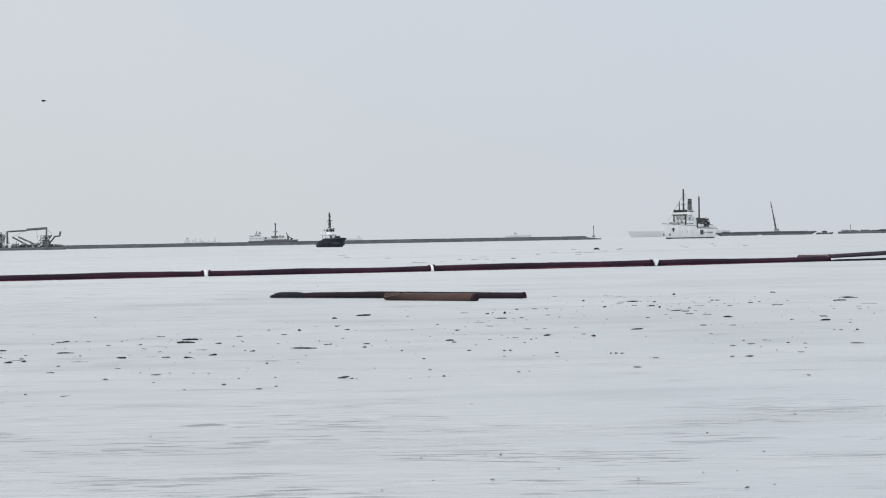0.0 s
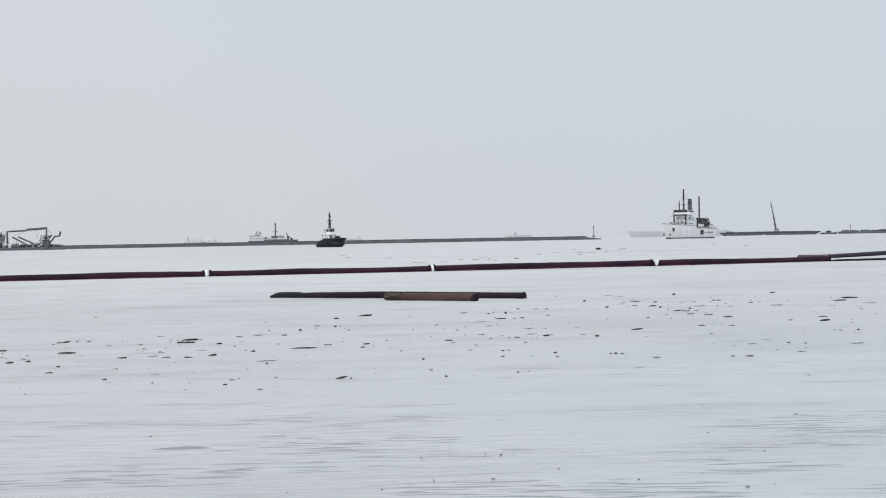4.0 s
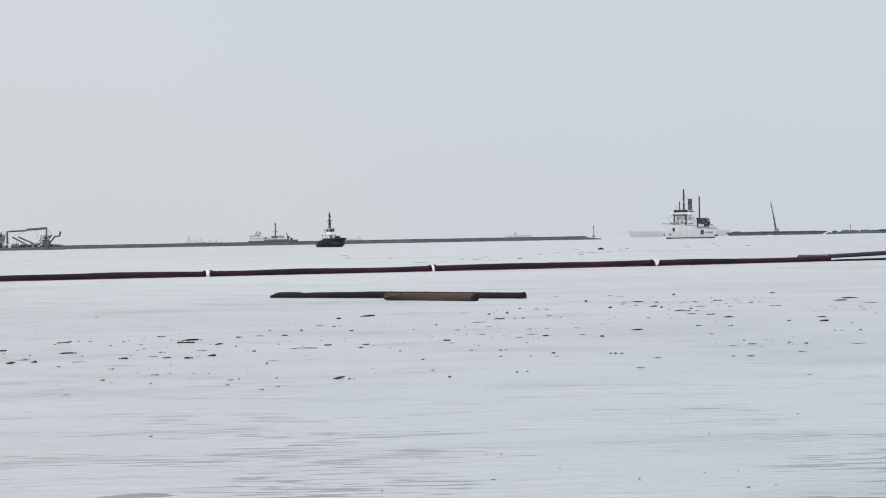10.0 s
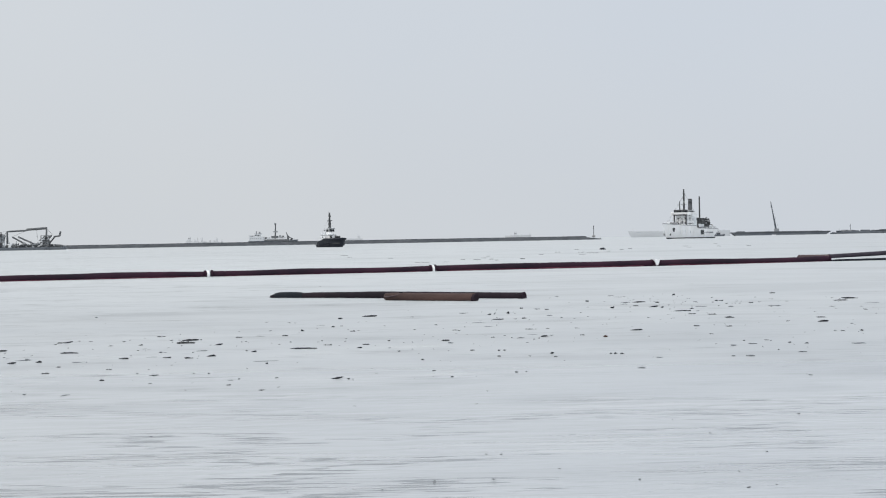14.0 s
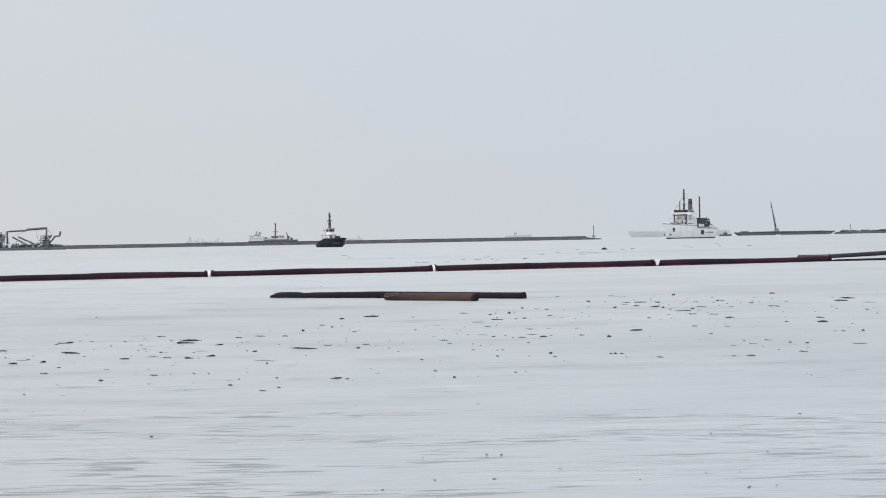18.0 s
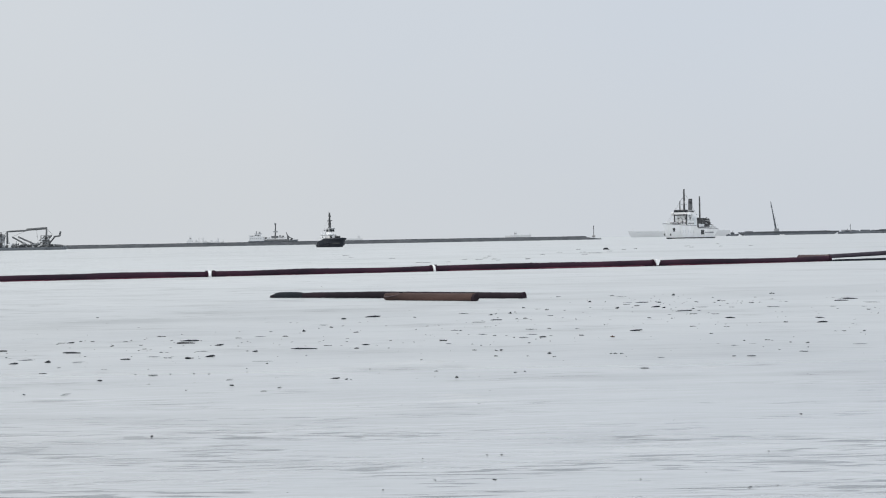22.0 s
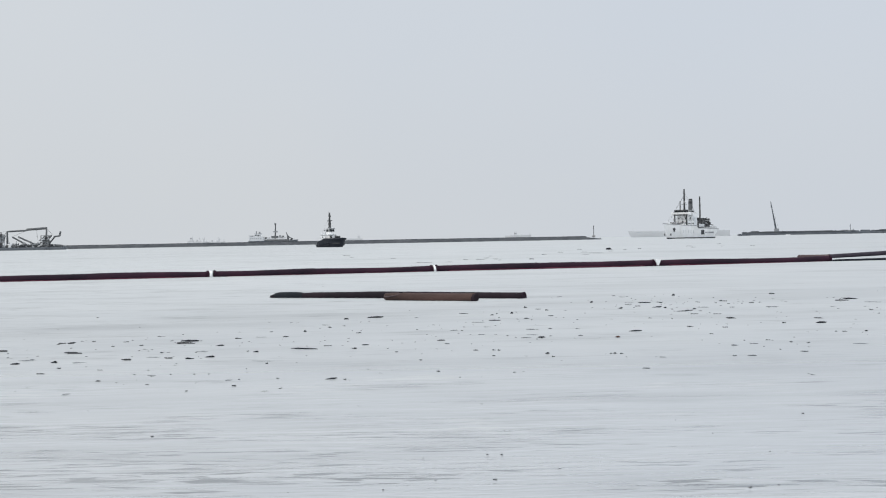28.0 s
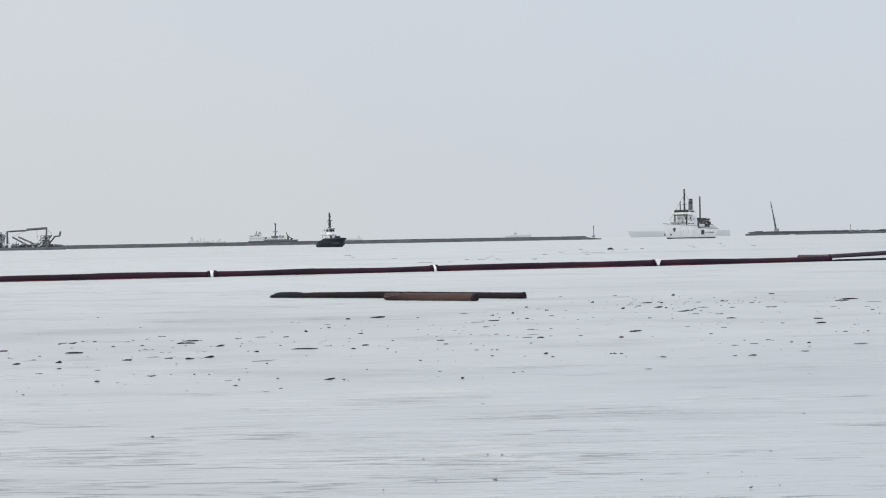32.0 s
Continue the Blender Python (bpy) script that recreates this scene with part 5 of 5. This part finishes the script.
scrap(-4.21, 33.94, -4.12, 33.23, 0.05)
scrap(-2.95, 29.27, -2.86, 28.77, 0.07)
scrap(-3.72, 30.23, -3.63, 29.58, 0.05)
scrap(-3.33, 27.61, -3.25, 27.36, 0.06)
scrap(-2.68, 34.22, -2.56, 34.13, 0.05)
scrap(-2.08, 34.09, -1.81, 32.98, 0.04)
scrap(-0.86, 38.84, -0.62, 38.06, 0.10)
scrap(-0.15, 34.80, -0.24, 34.67, 0.11)
scrap(0.01, 33.24, -0.07, 33.11, 0.04)
scrap(-0.69, 29.13, -0.75, 28.73, 0.04)
scrap(-0.90, 27.80, -0.95, 27.39, 0.06)
scrap(-0.69, 26.83, -0.78, 26.53, 0.08)
scrap(-2.24, 29.45, -2.20, 29.05, 0.03)
scrap(-2.20, 26.24, -2.18, 26.05, 0.04)
scrap(-2.19, 24.61, -2.21, 24.55, 0.03)
scrap(-0.32, 24.88, -0.37, 24.59, 0.09)
scrap(-0.04, 24.53, -0.10, 24.39, 0.03)
scrap(-0.21, 22.77, -0.08, 22.46, 0.07)
scrap(-0.98, 23.29, -1.08, 23.03, 0.05)
scrap(-2.82, 23.69, -2.84, 23.62, 0.04)
scrap(-2.77, 23.07, -2.75, 22.97, 0.03)
scrap(-2.73, 21.87, -2.71, 21.73, 0.05)
scrap(-2.26, 21.97, -2.21, 21.80, 0.06)
scrap(-2.11, 20.66, -2.02, 20.32, 0.06)
scrap(-1.14, 21.38, -1.24, 21.18, 0.02)
scrap(3.36, 50.21, 3.50, 49.80, 0.14)
scrap(5.25, 49.11, 5.44, 48.89, 0.08)
scrap(5.23, 47.95, 5.42, 47.52, 0.06)
scrap(4.65, 43.84, 4.84, 43.13, 0.18)
scrap(4.35, 39.59, 4.50, 38.83, 0.04)
scrap(0.47, 40.18, 0.47, 39.72, 0.21)
scrap(1.18, 39.93, 1.27, 39.38, 0.07)
scrap(2.30, 41.67, 2.38, 41.47, 0.15)
scrap(2.91, 41.00, 2.97, 40.36, 0.09)
scrap(2.40, 38.16, 2.45, 37.78, 0.13)
scrap(2.59, 37.15, 2.67, 36.75, 0.09)
scrap(2.83, 36.65, 2.90, 35.89, 0.07)
scrap(3.17, 37.57, 3.30, 36.70, 0.06)
scrap(3.57, 42.58, 3.76, 41.66, 0.09)
scrap(1.55, 36.89, 1.63, 36.53, 0.11)
scrap(1.59, 40.05, 1.77, 40.05, 0.06)
scrap(1.11, 34.27, 1.04, 34.03, 0.05)
scrap(0.51, 35.65, 0.46, 35.45, 0.04)
scrap(0.43, 33.78, 0.40, 33.73, 0.06)
scrap(0.25, 32.68, 0.18, 32.53, 0.13)
scrap(1.64, 32.61, 1.70, 32.35, 0.17)
scrap(1.78, 32.59, 1.82, 32.30, 0.06)
scrap(2.62, 32.78, 2.61, 32.30, 0.11)
scrap(4.90, 35.82, 4.91, 35.62, 0.07)
scrap(4.06, 34.18, 4.06, 33.64, 0.04)
scrap(1.99, 30.55, 1.93, 30.09, 0.10)
scrap(1.14, 29.80, 1.31, 29.86, 0.04)
scrap(1.38, 28.38, 1.48, 28.20, 0.08)
scrap(0.52, 28.09, 0.44, 28.24, 0.05)
scrap(0.85, 28.39, 0.86, 28.93, 0.03)
scrap(0.83, 27.75, 0.74, 28.06, 0.03)
scrap(0.91, 25.12, 0.73, 25.31, 0.08)
scrap(1.78, 24.05, 1.69, 24.04, 0.03)
scrap(1.35, 25.12, 1.22, 25.12, 0.05)
scrap(1.14, 22.23, 1.05, 22.20, 0.06)
scrap(0.98, 22.15, 0.91, 22.09, 0.08)
scrap(0.35, 21.68, 0.49, 21.39, 0.03)
scrap(2.47, 25.24, 2.46, 25.23, 0.03)
scrap(2.70, 24.55, 2.70, 24.55, 0.04)
scrap(3.03, 24.41, 3.14, 24.48, 0.03)
scrap(3.48, 25.81, 3.56, 25.85, 0.03)
scrap(3.19, 34.12, 3.29, 33.51, 0.05)
scrap(3.17, 39.62, 3.33, 38.74, 0.05)
scrap(2.32, 29.66, 2.30, 29.22, 0.03)
scrap(6.72, 44.68, 6.79, 44.13, 0.13)
scrap(7.05, 44.03, 7.16, 43.38, 0.11)
scrap(7.95, 44.42, 7.97, 44.04, 0.06)
scrap(8.86, 47.08, 8.76, 46.48, 0.07)
scrap(8.34, 43.61, 8.26, 43.19, 0.11)
scrap(9.14, 43.98, 8.89, 43.06, 0.11)
scrap(8.41, 41.31, 8.05, 40.19, 0.11)
scrap(7.96, 38.50, 7.61, 37.46, 0.05)
scrap(5.95, 39.13, 6.05, 38.94, 0.10)
scrap(5.38, 37.27, 5.50, 37.20, 0.04)
scrap(5.04, 27.90, 5.06, 27.92, 0.07)
scrap(5.46, 27.74, 5.51, 27.73, 0.05)
scrap(6.01, 28.57, 6.04, 28.55, 0.04)
scrap(5.01, 26.20, 5.08, 26.28, 0.04)
scrap(5.12, 25.47, 5.20, 25.57, 0.04)
scrap(5.00, 26.94, 5.06, 27.02, 0.13)
scrap(5.38, 24.95, 5.46, 25.06, 0.13)
scrap(4.22, 24.29, 4.28, 24.40, 0.09)
scrap(4.47, 24.27, 4.54, 24.38, 0.14)
scrap(10.61, 46.00, 10.59, 45.66, 0.05)
scrap(10.01, 39.90, 10.17, 39.72, 0.14)
scrap(10.08, 39.30, 10.27, 39.12, 0.06)
scrap(9.42, 37.08, 9.57, 36.72, 0.04)
scrap(9.44, 40.29, 9.42, 39.97, 0.16)
scrap(8.07, 32.87, 7.98, 32.19, 0.10)
scrap(7.19, 30.48, 7.09, 29.90, 0.10)
scrap(7.29, 30.42, 7.24, 29.87, 0.11)
scrap(7.35, 29.29, 7.39, 28.82, 0.03)
scrap(13.02, 49.97, 13.08, 49.82, 0.05)
scrap(4.57, 21.01, 4.64, 21.07, 0.03)
scrap(4.59, 20.86, 4.66, 20.92, 0.06)
scrap(5.69, 41.36, 5.79, 40.98, 0.06)
scrap(-1.16, 21.61, -1.26, 21.40, 0.03)
scrap(-1.15, 11.87, -1.14, 11.86, 0.02)
scrap(-0.47, 11.90, -0.46, 11.88, 0.03)
scrap(-0.10, 12.35, -0.08, 12.32, 0.03)
scrap(2.18, 16.14, 2.24, 16.08, 0.02)
scrap(2.36, 14.96, 2.41, 14.92, 0.03)
scrap(2.62, 13.64, 2.67, 13.61, 0.03)
scrap(2.13, 11.74, 2.15, 11.70, 0.04)
scrap(2.34, 11.82, 2.37, 11.78, 0.02)
scrap(2.20, 12.54, 2.23, 12.50, 0.02)
scrap(1.94, 12.51, 1.97, 12.48, 0.02)
scrap(1.42, 12.23, 1.44, 12.21, 0.03)
scrap(0.34, 12.32, 0.36, 12.30, 0.04)
scrap(3.46, 16.37, 3.56, 16.43, 0.04)
scrap(4.83, 45.03, 5.01, 44.39, 0.25)
scrap(4.64, 42.06, 4.78, 41.37, 0.07)
scrap(5.39, 45.28, 5.56, 44.44, 0.06)
scrap(5.68, 45.33, 5.80, 44.67, 0.08)
scrap(7.84, 44.59, 7.88, 44.17, 0.06)
scrap(5.61, 32.58, 5.36, 31.95, 0.05)
scrap(8.19, 41.16, 7.85, 40.08, 0.10)
scrap(7.42, 36.26, 7.04, 35.12, 0.04)
scrap(7.42, 29.92, 7.46, 29.41, 0.04)
scrap(5.66, 25.92, 5.75, 26.05, 0.05)


def specks():
    """Countless crumbs of leaf and bark between the larger pieces, spread across the camera's view."""
    bm = bmesh.new()
    rnd = random.Random(77)
    for k in range(150):
        k = rnd.uniform(-0.27, 0.27)
        d = max(18, rnd.gauss(31 + 24 * k, 5.5))
        x = k * d
        r = rnd.uniform(0.004, 0.010) * d / 35
        bmesh.ops.create_icosphere(bm, subdivisions=1, radius=r, matrix=Matrix.Translation((x, d, 0.002)) @ Matrix.Diagonal((rnd.uniform(1, 5), 2.5, 0.5, 1)))
    # thicker rafts of them, placed to fit the camera's view
    for x0, d0, wx, wd, count in ((5.8, 45.0, 1.3, 3.2, 45), (-5.6, 30.0, 1.5, 2.2, 25), (0.6, 33.0, 1.6, 2.6, 25)):
        for k in range(count):
            d, r = rnd.gauss(d0, wd), rnd.uniform(0.008, 0.022)
            bmesh.ops.create_icosphere(bm, subdivisions=1, radius=r, matrix=Matrix.Translation((rnd.gauss(x0, wx), max(18, d), 0.002)) @ Matrix.Diagonal((rnd.uniform(0.8, 2.2), 1.4, 0.5, 1)))
    return tagged(part("leaf_crumbs", bm, M_WEED), "scattered crumbs of leaf and bark adrift", "flotsam", kind="stuff")


crumbs = specks()


# ---- what moves ----
def motions():
    """The drift of the pipes, boats and flotsam, the tow, the bird's pass and the ripples running in."""
    walk(water, [(0.0, pose(0, 0, 0)), (32.0, pose(0.6, -14.5, 0))])
    walk(crumbs, [(0.0, pose(0, 0, 0)), (32.0, pose(0.12, 0, 0))])
    walk(pipe_1, [(0.0, pose(-18.74, 88.65, 0, 0, 0, 17.5)), (32.0, pose(-18.17, 86.95, 0, 0, 0, 17.5))])
    walk(pipe_2, [(0.0, pose(-6.81, 91.97, 0, 0, 0, 13.4)), (32.0, pose(-6.46, 90.96, 0, 0, 0, 20.0))])
    walk(pipe_3, [(0.0, pose(5.88, 95.51, 0, 0, 0, 17.52)), (32.0, pose(6.00, 95.27, 0, 0, 0, 18.2))])
    walk(pipe_4, [(0.0, pose(18.25, 100.33, 0, 0, 0, 25.25)), (32.0, pose(18.34, 100.21, 0, 0, 0, 25.69))])
    walk(ship, [(0.0, pose(118.62, 803, 0, 0, 0, -128.5)), (32.0, pose(119.06, 803, 0, 0, 0, -128.5))])
    walk(barge, [(0.0, pose(332.17, 1700, 0)), (32.0, pose(365.87, 1700, 0))])
    walk(tow_tug, [(0.0, pose(390.57, 1690, 0)), (32.0, pose(424.07, 1690, 0))])
    walk(follower, [(0.0, pose(237.45, 1550, 0)), (14.0, pose(258.64, 1550, 0)), (28.0, pose(282.47, 1550, 0)), (32.0, pose(289.89, 1550, 0))])
    walk(launch, [(0.0, pose(287.71, 1500, 0)), (32.0, pose(316.93, 1500, 0))])
    walk(far_a, [(0.0, pose(-602.0, 4000, 0)), (32.0, pose(-591.0, 4000, 0))])
    walk(far_b, [(0.0, pose(-559.98, 4000, 0, 0, 0, 180)), (32.0, pose(-549.04, 4000, 0, 0, 0, 180))])
    walk(bird, [(0.0, pose(-23.97, 100, 10.60, 0, 0, 180)), (0.1, pose(-24.76, 100, 10.53, 0, 0, 180)), (0.2, pose(-26.16, 100, 10.51, 0, 0, 180)), (1.0, pose(-37.8, 100, 10.45, 0, 0, 180)), (32.0, pose(-430, 110, 14, 0, 0, 180))])
    for ob, x0, y0, x1, y1, turn in drifting:
        phase, rows = luck.uniform(0, 6), []
        for k in range(17):
            u = k / 16
            rows.append((2.0 * k, pose(x0 + (x1 - x0) * u, y0 + (y1 - y0) * u, 0.003 + 0.003 * math.sin(2.6 * k + phase), 3 * math.sin(1.9 * k + phase), 2 * math.sin(2.3 * k), turn)))
        walk(ob, rows)


motions()
